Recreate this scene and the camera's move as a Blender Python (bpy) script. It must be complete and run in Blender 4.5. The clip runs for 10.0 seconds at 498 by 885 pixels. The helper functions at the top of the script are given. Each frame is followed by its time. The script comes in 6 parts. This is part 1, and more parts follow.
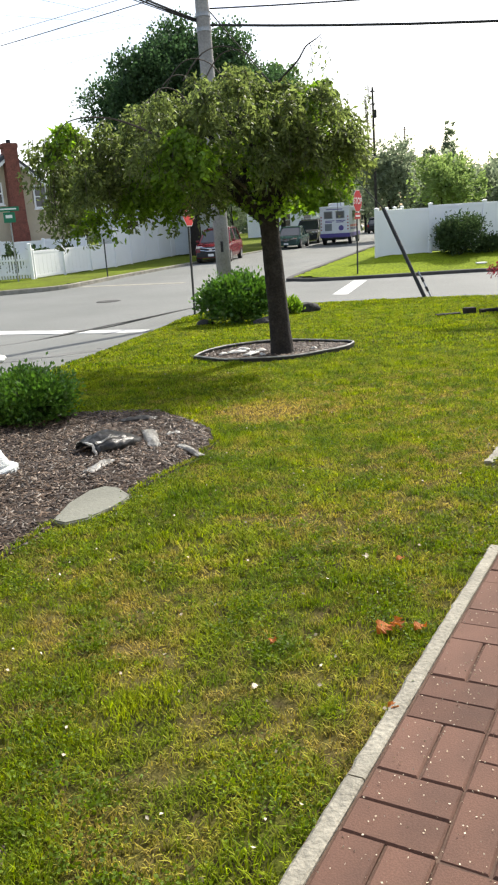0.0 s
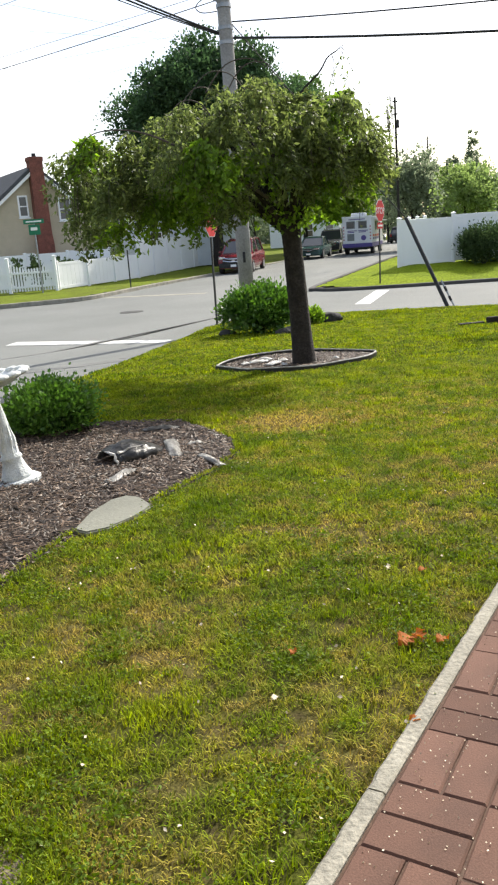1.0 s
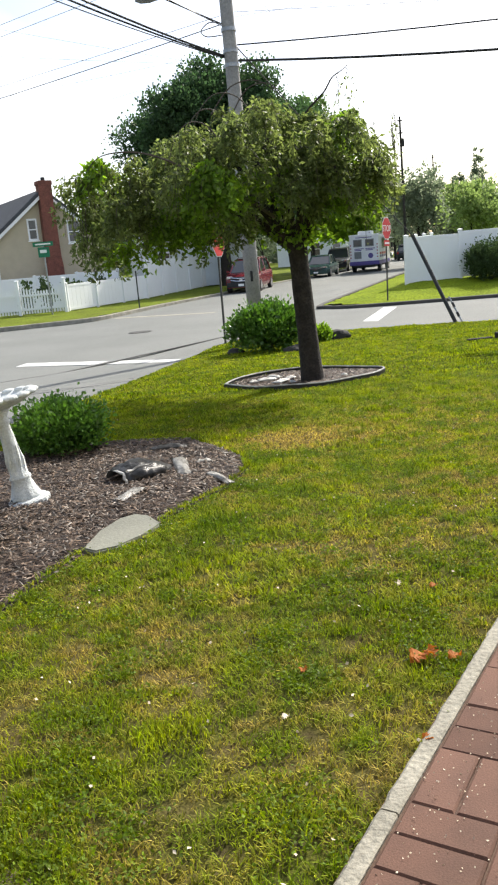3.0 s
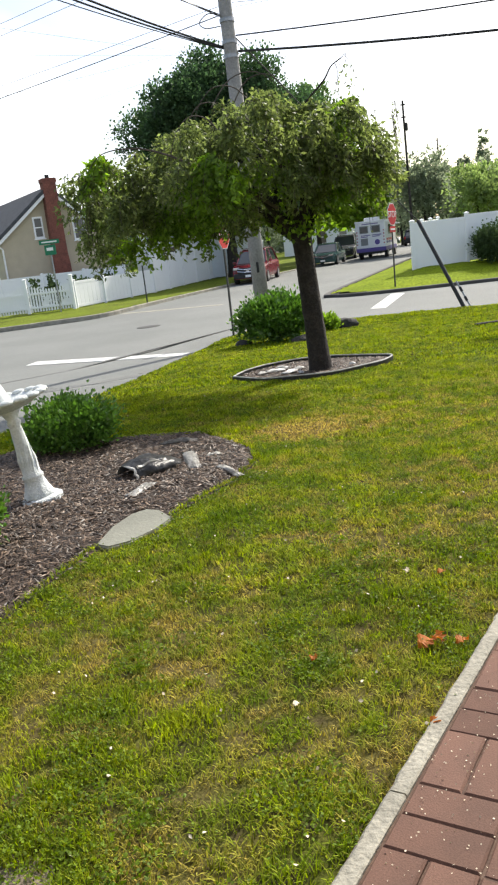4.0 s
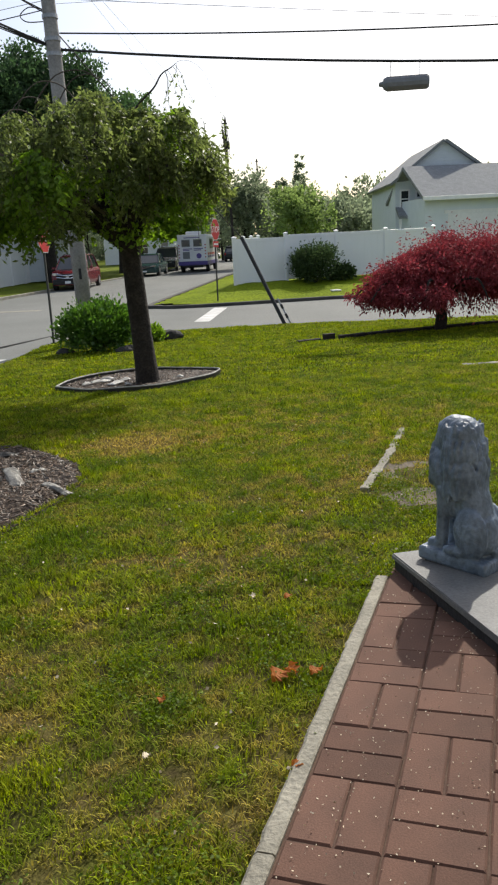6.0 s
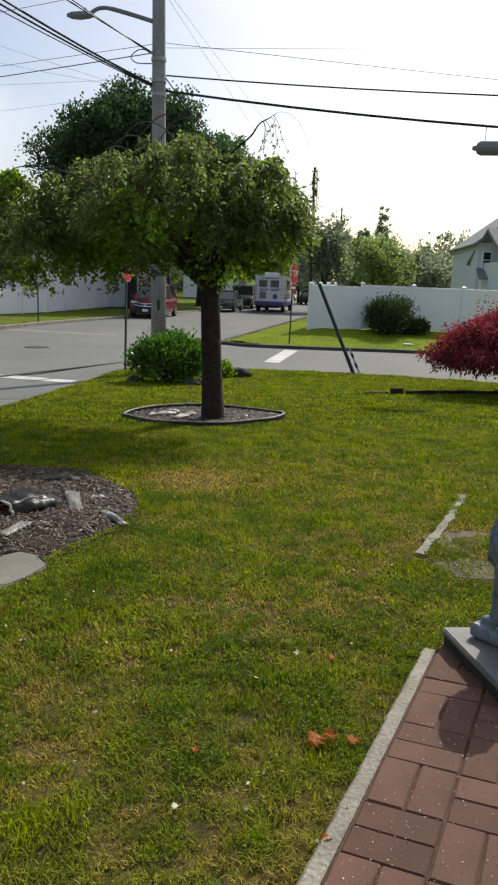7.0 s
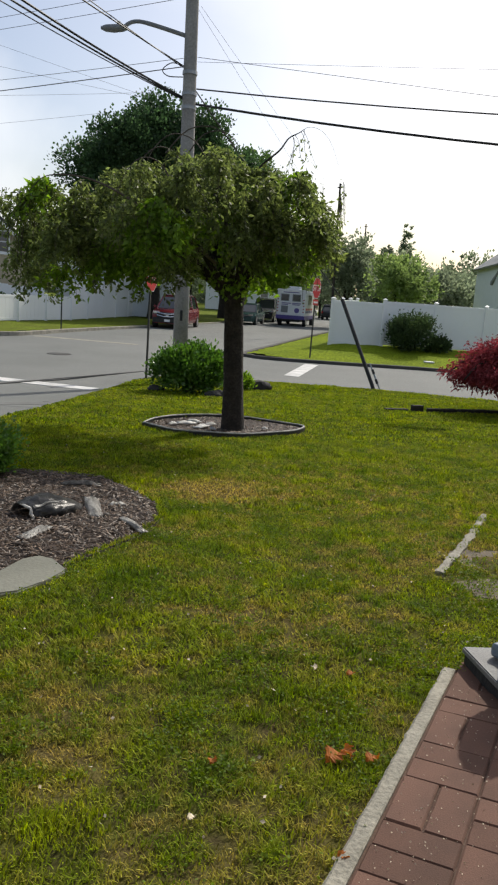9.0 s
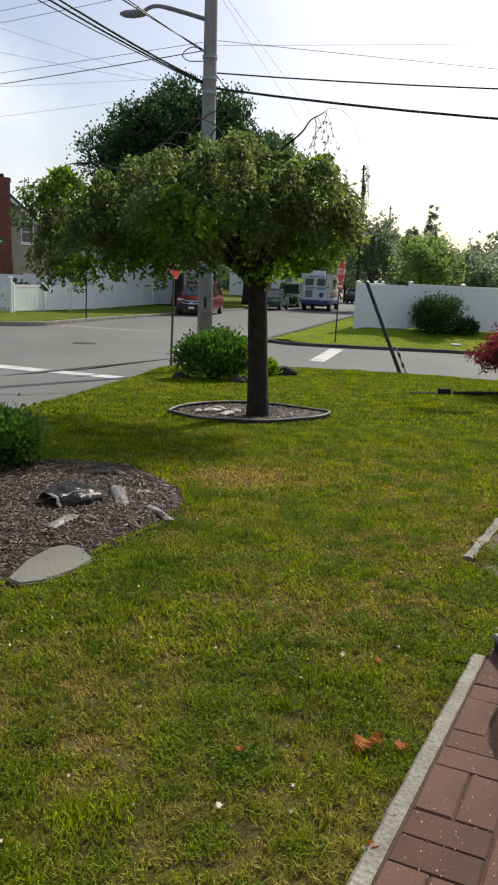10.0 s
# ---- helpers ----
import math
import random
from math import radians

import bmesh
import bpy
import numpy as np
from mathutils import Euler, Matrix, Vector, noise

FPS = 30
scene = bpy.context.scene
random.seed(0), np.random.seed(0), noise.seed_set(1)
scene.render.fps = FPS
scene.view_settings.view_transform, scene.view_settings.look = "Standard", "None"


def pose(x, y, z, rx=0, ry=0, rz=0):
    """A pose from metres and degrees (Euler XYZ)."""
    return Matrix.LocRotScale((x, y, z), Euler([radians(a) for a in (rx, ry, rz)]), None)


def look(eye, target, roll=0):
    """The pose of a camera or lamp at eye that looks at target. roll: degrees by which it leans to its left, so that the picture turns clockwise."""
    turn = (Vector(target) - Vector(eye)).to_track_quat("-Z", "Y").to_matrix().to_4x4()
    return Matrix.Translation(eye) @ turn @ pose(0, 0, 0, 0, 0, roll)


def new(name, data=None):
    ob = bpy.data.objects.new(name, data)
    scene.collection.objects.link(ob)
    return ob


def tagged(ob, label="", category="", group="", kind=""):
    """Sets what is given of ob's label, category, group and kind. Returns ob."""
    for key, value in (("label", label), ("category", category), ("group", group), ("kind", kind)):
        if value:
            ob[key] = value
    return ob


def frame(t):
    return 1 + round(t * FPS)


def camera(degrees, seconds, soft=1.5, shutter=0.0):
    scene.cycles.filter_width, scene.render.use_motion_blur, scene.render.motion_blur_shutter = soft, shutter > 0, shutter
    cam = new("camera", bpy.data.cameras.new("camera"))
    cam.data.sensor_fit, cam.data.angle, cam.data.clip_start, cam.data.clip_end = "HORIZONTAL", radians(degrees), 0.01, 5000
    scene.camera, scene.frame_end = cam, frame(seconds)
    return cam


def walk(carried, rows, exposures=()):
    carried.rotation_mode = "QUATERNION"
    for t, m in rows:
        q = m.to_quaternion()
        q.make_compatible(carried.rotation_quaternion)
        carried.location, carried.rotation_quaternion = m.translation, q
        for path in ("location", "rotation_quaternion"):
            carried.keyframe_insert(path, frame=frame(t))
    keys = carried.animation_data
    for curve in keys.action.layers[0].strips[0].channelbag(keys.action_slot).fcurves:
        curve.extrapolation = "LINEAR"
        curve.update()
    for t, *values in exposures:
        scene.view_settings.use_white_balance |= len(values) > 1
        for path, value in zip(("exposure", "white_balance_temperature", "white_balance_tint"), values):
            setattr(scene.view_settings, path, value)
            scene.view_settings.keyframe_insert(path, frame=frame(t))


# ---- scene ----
cam = camera(35.6, 10.0, soft=2.2)

PATH = [
    (0, (0.0, 0.0, 1.4), (0.007, 1.922, 0.847), -3.5),
    (0.5, (0.001, 0.014, 1.399), (0.07, 1.933, 0.838), -2.5),
    (1, (0.008, 0.008, 1.395), (-0.041, 1.938, 0.87), -3.9),
    (1.5, (0.0, 0.017, 1.387), (-0.102, 1.934, 0.826), -4.8),
    (2, (0.015, 0.026, 1.387), (0.024, 1.951, 0.844), -4.5),
    (2.5, (0.02, 0.009, 1.4), (0.023, 1.937, 0.868), -4.6),
    (3, (0.016, 0.017, 1.383), (-0.055, 1.958, 0.906), -4.7),
    (3.2, (0.018, -0.002, 1.404), (-0.05, 1.931, 0.896), -5.3),
    (4.3, (0.052, -0.029, 1.405), (-0.055, 1.909, 0.922), -7.0),
    (4.5, (0.045, -0.024, 1.394), (-0.025, 1.919, 0.927), -6.8),
    (5, (0.056, -0.025, 1.41), (0.113, 1.918, 0.94), -5.8),
    (5.2, (0.036, 0.025, 1.393), (0.083, 1.996, 1.055), -5.8),
    (5.5, (0.014, 0.137, 1.382), (0.177, 2.057, 0.846), -4.9),
    (5.6, (0.037, 0.151, 1.393), (0.321, 2.042, 0.805), -5.1),
    (5.7, (-0.013, 0.177, 1.39), (0.328, 2.07, 0.84), -4.1),
    (6.8, (-0.066, 0.207, 1.45), (0.18, 2.141, 1.002), 1.6),
    (7, (-0.073, 0.191, 1.46), (0.143, 2.137, 1.052), 2.5),
    (7.5, (-0.081, 0.199, 1.455), (0.095, 2.147, 1.036), 2.1),
    (8, (-0.086, 0.199, 1.454), (0.094, 2.151, 1.059), 2.3),
    (8.5, (-0.097, 0.204, 1.446), (0.067, 2.158, 1.055), 2.6),
    (9, (-0.107, 0.197, 1.448), (0.065, 2.153, 1.07), 4.1),
    (9.5, (-0.106, 0.198, 1.448), (0.02, 2.16, 1.079), 3.7),
    (10, (-0.095, 0.225, 1.446), (0.011, 2.178, 1.029), 2.9),
]
EXPOSURES = [(0, 0.78), (3.2, 0.78), (4.5, 0.73), (5.2, 0.63), (5.5, 0.43), (5.7, 0.28), (6.8, -0.1), (10, -0.1)]
walk(cam, [(t, look(eye, target, roll)) for t, eye, target, roll in PATH], EXPOSURES)

# ---- world and sun ----
SUN_AZ, SUN_EL = 35.0, 41.0            # degrees right of +y, and above the horizon
world = bpy.data.worlds.new("sky")
scene.world = world
world.use_nodes = True
wn = world.node_tree
wn.nodes.clear()
sky = wn.nodes.new("ShaderNodeTexSky")
sky.sky_type, sky.sun_disc = "NISHITA", False
sky.sun_elevation, sky.sun_rotation = radians(SUN_EL), radians(SUN_AZ)
sky.air_density, sky.dust_density, sky.ozone_density = 0.9, 2.8, 0.75
wbg, wout = wn.nodes.new("ShaderNodeBackground"), wn.nodes.new("ShaderNodeOutputWorld")
wbg.inputs[1].default_value = 0.145
# thin broken cloud over the blue
wco, wno, wra, wmx = (wn.nodes.new(k) for k in ("ShaderNodeTexCoord", "ShaderNodeTexNoise", "ShaderNodeValToRGB", "ShaderNodeMix"))
wno.inputs["Scale"].default_value, wno.inputs["Detail"].default_value = 3.2, 7
wra.color_ramp.elements[0].position, wra.color_ramp.elements[1].position = 0.46, 0.78
wmx.data_type = "RGBA"
wmx.inputs[7].default_value = (8.0, 8.2, 8.5, 1)
wn.links.new(wco.outputs["Generated"], wno.inputs["Vector"])
wn.links.new(wno.outputs["Fac"], wra.inputs["Fac"])
wn.links.new(wra.outputs[0], wmx.inputs[0])
wn.links.new(sky.outputs[0], wmx.inputs[6])
wn.links.new(wmx.outputs[2], wbg.inputs[0])
wn.links.new(wbg.outputs[0], wout.inputs[0])
sun_data = bpy.data.lights.new("sun", "SUN")
sun_data.energy, sun_data.angle, sun_data.color = 4.4, radians(0.6), (1.0, 0.94, 0.83)
sun = new("sun", sun_data)
sun_dir = Vector((math.sin(radians(SUN_AZ)) * math.cos(radians(SUN_EL)), math.cos(radians(SUN_AZ)) * math.cos(radians(SUN_EL)), math.sin(radians(SUN_EL))))
sun.matrix_world = look(sun_dir * 60, (0, 0, 0))

# ---- materials ----


def mat(name, base, alt=None, scale=8.0, rough=0.8, metal=0.0, bump=0.0, bump_scale=40.0, fine=None, spread=0.0, spec=0.3, trans=0.0, coords="Object", island=False):
    """Two colours mixed by large noise, a finer grain over it, a bump, and a spread of brightness from piece to piece."""
    m = bpy.data.materials.new(name)
    m.use_nodes = True
    nt = m.node_tree
    p = nt.nodes["Principled BSDF"]
    p.inputs["Roughness"].default_value, p.inputs["Metallic"].default_value = rough, metal
    p.inputs["Specular IOR Level"].default_value = spec
    tc = nt.nodes.new("ShaderNodeTexCoord")
    alt = alt or tuple(c * 0.8 for c in base)
    n1 = nt.nodes.new("ShaderNodeTexNoise")
    n1.inputs["Scale"].default_value, n1.inputs["Detail"].default_value = scale, 6
    nt.links.new(tc.outputs[coords], n1.inputs["Vector"])
    ramp = nt.nodes.new("ShaderNodeValToRGB")
    ramp.color_ramp.elements[0].position, ramp.color_ramp.elements[1].position = 0.35, 0.65
    ramp.color_ramp.elements[0].color, ramp.color_ramp.elements[1].color = (*base, 1), (*alt, 1)
    nt.links.new(n1.outputs["Fac"], ramp.inputs["Fac"])
    n2 = nt.nodes.new("ShaderNodeTexNoise")
    n2.inputs["Scale"].default_value, n2.inputs["Detail"].default_value = bump_scale, 5
    nt.links.new(tc.outputs[coords], n2.inputs["Vector"])
    hsv = nt.nodes.new("ShaderNodeHueSaturation")
    nt.links.new(ramp.outputs[0], hsv.inputs["Color"])
    mr = nt.nodes.new("ShaderNodeMapRange")
    g = 0.18 if fine is None else fine
    mr.inputs["From Min"].default_value, mr.inputs["From Max"].default_value = 0.3, 0.7
    mr.inputs["To Min"].default_value, mr.inputs["To Max"].default_value = 1 - g, 1 + g
    nt.links.new(n2.outputs["Fac"], mr.inputs["Value"])
    value = mr.outputs[0]
    if spread:
        src = nt.nodes.new("ShaderNodeNewGeometry").outputs["Random Per Island"] if island else nt.nodes.new("ShaderNodeObjectInfo").outputs["Random"]
        m2 = nt.nodes.new("ShaderNodeMapRange")
        m2.inputs["To Min"].default_value, m2.inputs["To Max"].default_value = 1 - spread, 1 + spread
        nt.links.new(src, m2.inputs["Value"])
        mul = nt.nodes.new("ShaderNodeMath")
        mul.operation = "MULTIPLY"
        nt.links.new(mr.outputs[0], mul.inputs[0])
        nt.links.new(m2.outputs[0], mul.inputs[1])
        value = mul.outputs[0]
    nt.links.new(value, hsv.inputs["Value"])
    nt.links.new(hsv.outputs[0], p.inputs["Base Color"])
    if bump:
        b = nt.nodes.new("ShaderNodeBump")
        b.inputs["Strength"].default_value, b.inputs["Distance"].default_value = bump, 0.02
        nt.links.new(n2.outputs["Fac"], b.inputs["Height"])
        nt.links.new(b.outputs[0], p.inputs["Normal"])
    if trans:
        t = nt.nodes.new("ShaderNodeBsdfTranslucent")
        warm = nt.nodes.new("ShaderNodeHueSaturation")
        warm.inputs["Value"].default_value, warm.inputs["Saturation"].default_value = 1.5, 1.1
        nt.links.new(hsv.outputs[0], warm.inputs["Color"])
        nt.links.new(warm.outputs[0], t.inputs["Color"])
        mix = nt.nodes.new("ShaderNodeMixShader")
        mix.inputs[0].default_value = trans
        nt.links.new(p.outputs[0], mix.inputs[1])
        nt.links.new(t.outputs[0], mix.inputs[2])
        nt.links.new(mix.outputs[0], nt.nodes["Material Output"].inputs[0])
    return m


def grass_mat(name, green, deep, straw, trans, fine, rough=0.65, spec=0.25):
    """Turf: greens that vary from blade to blade, turning to straw where the stored dryness is high."""
    m = mat(name, green, deep, scale=3.0, rough=rough, bump=0.4, bump_scale=90, fine=fine, spread=0.75 if trans else 0.0, trans=trans, island=True, spec=spec)
    nt = m.node_tree
    if not trans:
        next(n for n in nt.nodes if n.bl_idname == "ShaderNodeTexNoise").inputs["Scale"].default_value = 11.0
    hsv = next(n for n in nt.nodes if n.bl_idname == "ShaderNodeHueSaturation")
    ramp = next(n for n in nt.nodes if n.bl_idname == "ShaderNodeValToRGB")
    at = nt.nodes.new("ShaderNodeAttribute")
    at.attribute_name = "dry"
    mix = nt.nodes.new("ShaderNodeMix")
    mix.data_type = "RGBA"
    mix.inputs[7].default_value = (*straw, 1)
    nt.links.new(at.outputs["Fac"], mix.inputs[0])
    nt.links.new(ramp.outputs[0], mix.inputs[6])
    nt.links.new(mix.outputs[2], hsv.inputs["Color"])
    return m


def glass(name, tint=(0.03, 0.035, 0.04), rough=0.06):
    return mat(name, tint, tint, rough=rough, spec=0.8, fine=0.02)


M = dict(
    soil=mat("soil", (0.10, 0.10, 0.05), (0.13, 0.11, 0.06), scale=0.4, bump=0.5),
    turf=grass_mat("turf", (0.064, 0.080, 0.010), (0.034, 0.031, 0.014), (0.115, 0.088, 0.036), 0.0, 0.4, 0.95, 0.03),
    blade=grass_mat("grass_blade", (0.232, 0.285, 0.012), (0.096, 0.160, 0.010), (0.36, 0.275, 0.074), 0.42, 0.15, 0.75, 0.10),
    clover=mat("clover", (0.130, 0.185, 0.014), (0.075, 0.125, 0.011), scale=6, spec=0.16, rough=0.6, spread=0.45, trans=0.35, island=True),
    farturf=mat("mown_turf", (0.17, 0.22, 0.012), (0.125, 0.17, 0.012), spec=0.03, scale=0.8, bump=1.0, bump_scale=14, fine=0.5, rough=0.9),
    # duller copy of the mown turf, with some tree shade in its colour
    shadedturf=mat("shaded_verge_turf", (0.125, 0.165, 0.018), (0.10, 0.12, 0.02), spec=0.03, scale=0.8, bump=1.0, bump_scale=14, fine=0.5, rough=0.9),
    asphalt=mat("asphalt", (0.158, 0.165, 0.156), (0.132, 0.139, 0.131), scale=0.35, bump=0.35, bump_scale=60, fine=0.22, rough=0.85),
    patch=mat("dark_asphalt", (0.112, 0.115, 0.110), (0.140, 0.144, 0.137), scale=2, rough=0.8, bump=0.3),
    paint_line=mat("road_paint", (0.62, 0.62, 0.6), (0.42, 0.42, 0.41), scale=3, rough=0.7, bump=0.2, fine=0.15),
    kerb=mat("kerb_concrete", (0.085, 0.08, 0.072), (0.055, 0.053, 0.05), scale=2, rough=0.9, bump=0.4),
    kerb_mid=mat("worn_concrete", (0.24, 0.235, 0.20), (0.17, 0.165, 0.14), scale=2, rough=0.9, bump=0.4),
    kerb_light=mat("pale_concrete", (0.30, 0.285, 0.235), (0.20, 0.19, 0.155), scale=5, rough=0.9, bump=0.5, bump_scale=60),
    brick=mat("red_paver", (0.122, 0.067, 0.049), (0.092, 0.053, 0.040), scale=5, rough=0.85, bump=0.12, bump_scale=190, fine=0.16, spread=0.2, spec=0.2),
    joint=mat("joint_sand", (0.070, 0.042, 0.032), (0.095, 0.062, 0.045), scale=14, rough=0.95, bump=0.2, bump_scale=90),
    mulch=mat("mulch_bed", (0.045, 0.031, 0.023), (0.028, 0.02, 0.016), scale=9, rough=0.95, bump=0.8, bump_scale=60, fine=0.5),
    chip=mat("wood_chip", (0.125, 0.085, 0.057), (0.022, 0.015, 0.011), scale=22, rough=0.5, spec=0.35, spread=0.9, island=True),
    slab=mat("flat_stone", (0.175, 0.178, 0.148), (0.145, 0.148, 0.122), scale=3, rough=0.85, bump=0.25, bump_scale=50, fine=0.1),
    bark=mat("bark", (0.036, 0.031, 0.027), (0.021, 0.018, 0.016), scale=10, rough=0.95, bump=1.0, bump_scale=35, fine=0.4),
    twig=mat("twig", (0.10, 0.085, 0.07), (0.06, 0.05, 0.04), rough=0.9),
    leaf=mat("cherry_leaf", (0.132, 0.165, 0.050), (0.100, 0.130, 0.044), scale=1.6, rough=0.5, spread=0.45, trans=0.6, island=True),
    # brighter copy of the cherry leaf: young leaves with sunlight put into the colour
    leaf_lit=mat("sunlit_young_leaf", (0.165, 0.265, 0.032), (0.12, 0.205, 0.028), scale=1.2, rough=0.45, spread=0.35, trans=0.55, island=True),
    maple=mat("maple_leaf", (0.060, 0.108, 0.042), (0.046, 0.088, 0.036), scale=0.35, rough=0.5, spread=0.4, trans=0.4, island=True),
    shade=mat("shade_leaf", (0.095, 0.15, 0.045), (0.07, 0.118, 0.038), scale=0.35, rough=0.5, spread=0.4, trans=0.45, island=True),
    pale_leaf=mat("spring_leaf", (0.20, 0.27, 0.09), (0.16, 0.22, 0.08), scale=0.3, rough=0.6, spread=0.3, trans=0.5, island=True),
    dark_leaf=mat("conifer", (0.06, 0.092, 0.036), (0.045, 0.072, 0.03), scale=0.4, rough=0.8, spec=0.12, spread=0.4, trans=0.3, island=True),
    # distance haze is mixed into this leaf colour: paler and greyer than the foliage
    hazy_leaf=mat("hazy_foliage", (0.20, 0.235, 0.150), (0.15, 0.188, 0.122), scale=0.15, rough=0.7, spec=0.08, spread=0.35, trans=0.5, island=True),
    shrub=mat("shrub_leaf", (0.10, 0.20, 0.03), (0.065, 0.14, 0.024), scale=3, rough=0.35, spread=0.4, trans=0.3, island=True, spec=0.5),
    red_leaf=mat("red_maple_leaf", (0.29, 0.062, 0.070), (0.19, 0.040, 0.050), scale=1.5, spec=0.12, rough=0.75, spread=0.5, trans=0.3, island=True),
    dead=mat("dead_leaf", (0.36, 0.125, 0.02), (0.25, 0.08, 0.018), scale=20, rough=0.7, spread=0.3, trans=0.3, island=True),
    petal=mat("pale_petal", (0.62, 0.56, 0.44), (0.5, 0.42, 0.3), scale=20, rough=0.8, spread=0.2, island=True),
    vinyl=mat("white_vinyl", (0.80, 0.81, 0.82), (0.76, 0.77, 0.78), scale=0.7, rough=0.35, fine=0.02, spec=0.45),
    pole=mat("pole_wood", (0.30, 0.295, 0.285), (0.23, 0.225, 0.22), scale=2.5, rough=0.9, bump=0.4, bump_scale=25),
    wire=mat("black_cable", (0.02, 0.02, 0.022), (0.03, 0.03, 0.03), rough=0.6),
    steel=mat("galvanised", (0.33, 0.34, 0.35), (0.26, 0.27, 0.28), scale=6, rough=0.45, metal=0.7, fine=0.1),
    lampgrey=mat("lamp_casting", (0.20, 0.21, 0.225), (0.17, 0.18, 0.19), rough=0.5, fine=0.06),
    post=mat("sign_post", (0.035, 0.04, 0.035), (0.05, 0.05, 0.045), rough=0.6),
    stop=mat("sign_red", (0.55, 0.03, 0.03), (0.50, 0.03, 0.03), rough=0.4, fine=0.04),
    white=mat("white_paint", (0.78, 0.78, 0.77), (0.72, 0.72, 0.71), rough=0.5, fine=0.04),
    green_sign=mat("sign_green", (0.01, 0.16, 0.08), (0.01, 0.14, 0.07), rough=0.4, fine=0.04),
    black=mat("black_plastic", (0.018, 0.018, 0.019), (0.028, 0.028, 0.028), rough=0.5),
    fabric=mat("weed_barrier", (0.035, 0.036, 0.037), (0.08, 0.08, 0.078), scale=12, rough=0.3, spec=0.6, bump=0.5, bump_scale=30),
    # pale plastic scraps; also the painted highlights on the weed barrier and edging bead
    scrap=mat("torn_sheet_and_glint", (0.55, 0.54, 0.51), (0.30, 0.29, 0.27), scale=14, rough=0.35, bump=0.4),
    cast=mat("cast_stone", (0.60, 0.63, 0.63), (0.45, 0.48, 0.48), scale=12, rough=0.8, bump=0.5, bump_scale=70, fine=0.12),
    statue=mat("grey_statue", (0.150, 0.20, 0.27), (0.075, 0.105, 0.145), scale=10, rough=0.38, bump=0.5, bump_scale=45, fine=0.3, spec=0.45),
    granite=mat("grey_capstone", (0.155, 0.16, 0.16), (0.12, 0.124, 0.126), scale=8, rough=0.6, bump=0.15, bump_scale=90),
    dark_stone=mat("dark_riser", (0.028, 0.028, 0.030), (0.02, 0.02, 0.022), scale=8, rough=0.7, bump=0.3),
    timber=mat("old_timber", (0.035, 0.03, 0.026), (0.02, 0.018, 0.016), scale=6, rough=0.95, bump=0.6),
    rock=mat("dark_rock", (0.055, 0.052, 0.05), (0.03, 0.03, 0.03), scale=6, rough=0.9, bump=0.8, bump_scale=20),
    dirt=mat("bare_dirt", (0.165, 0.135, 0.10), (0.10, 0.085, 0.065), scale=9, rough=0.95, bump=0.6, bump_scale=60, fine=0.3),
    siding=mat("tan_siding", (0.46, 0.40, 0.29), (0.42, 0.365, 0.265), scale=2, rough=0.7, fine=0.05),
    siding_grey=mat("pale_siding", (0.64, 0.69, 0.72), (0.60, 0.65, 0.68), scale=2, rough=0.7, fine=0.05),
    roof=mat("shingle_roof", (0.075, 0.078, 0.085), (0.055, 0.057, 0.062), scale=4, rough=0.9, bump=0.4, bump_scale=18),
    roof_grey=mat("grey_shingles", (0.22, 0.235, 0.24), (0.18, 0.19, 0.20), scale=4, rough=0.9, bump=0.4, bump_scale=18),
    chimney=mat("chimney_brick", (0.20, 0.075, 0.055), (0.14, 0.055, 0.042), scale=5, rough=0.9, bump=0.5, bump_scale=14, fine=0.3),
    glass=glass("window_glass"),
    tyre=mat("tyre", (0.02, 0.02, 0.02), (0.03, 0.03, 0.03), rough=0.85),
    rim=mat("alloy_rim", (0.45, 0.45, 0.46), (0.4, 0.4, 0.41), rough=0.35, metal=0.8, fine=0.05),
    red_car=mat("red_car_paint", (0.15, 0.010, 0.016), (0.135, 0.009, 0.014), rough=0.25, fine=0.03, spec=0.6),
    dark_car=mat("dark_car_paint", (0.025, 0.028, 0.032), (0.03, 0.033, 0.037), rough=0.25, fine=0.03, spec=0.6),
    green_car=mat("green_car_paint", (0.012, 0.045, 0.04), (0.014, 0.05, 0.045), rough=0.25, fine=0.03, spec=0.6),
    silver_car=mat("silver_car_paint", (0.5, 0.51, 0.52), (0.45, 0.46, 0.47), rough=0.3, fine=0.03, spec=0.6),
    chrome=mat("chrome", (0.7, 0.7, 0.72), (0.6, 0.6, 0.62), rough=0.15, metal=1.0, fine=0.02),
    truck=mat("truck_white", (0.74, 0.75, 0.77), (0.68, 0.69, 0.71), scale=1.5, rough=0.4, fine=0.04),
    purple=mat("purple_band", (0.10, 0.075, 0.27), (0.09, 0.065, 0.24), rough=0.4, fine=0.04),
    tail=mat("tail_lens", (0.35, 0.02, 0.02), (0.3, 0.02, 0.02), rough=0.25),
    iron=mat("iron_cover", (0.05, 0.048, 0.045), (0.035, 0.034, 0.033), rough=0.7, bump=0.4),
)

# ---- builders ----


def part(name, bm, material, parent=None, label="", smooth=False):
    """Links a bmesh as one mesh object, under a thing or a part where one is given."""
    me = bpy.data.meshes.new(name)
    bm.to_mesh(me)
    bm.free()
    me.materials.append(M[material])
    if smooth:
        me.polygons.foreach_set("use_smooth", [True] * len(me.polygons))
    ob = new(name, me)
    if parent:
        ob.parent = parent
    if label:
        tagged(ob, label)
    return ob


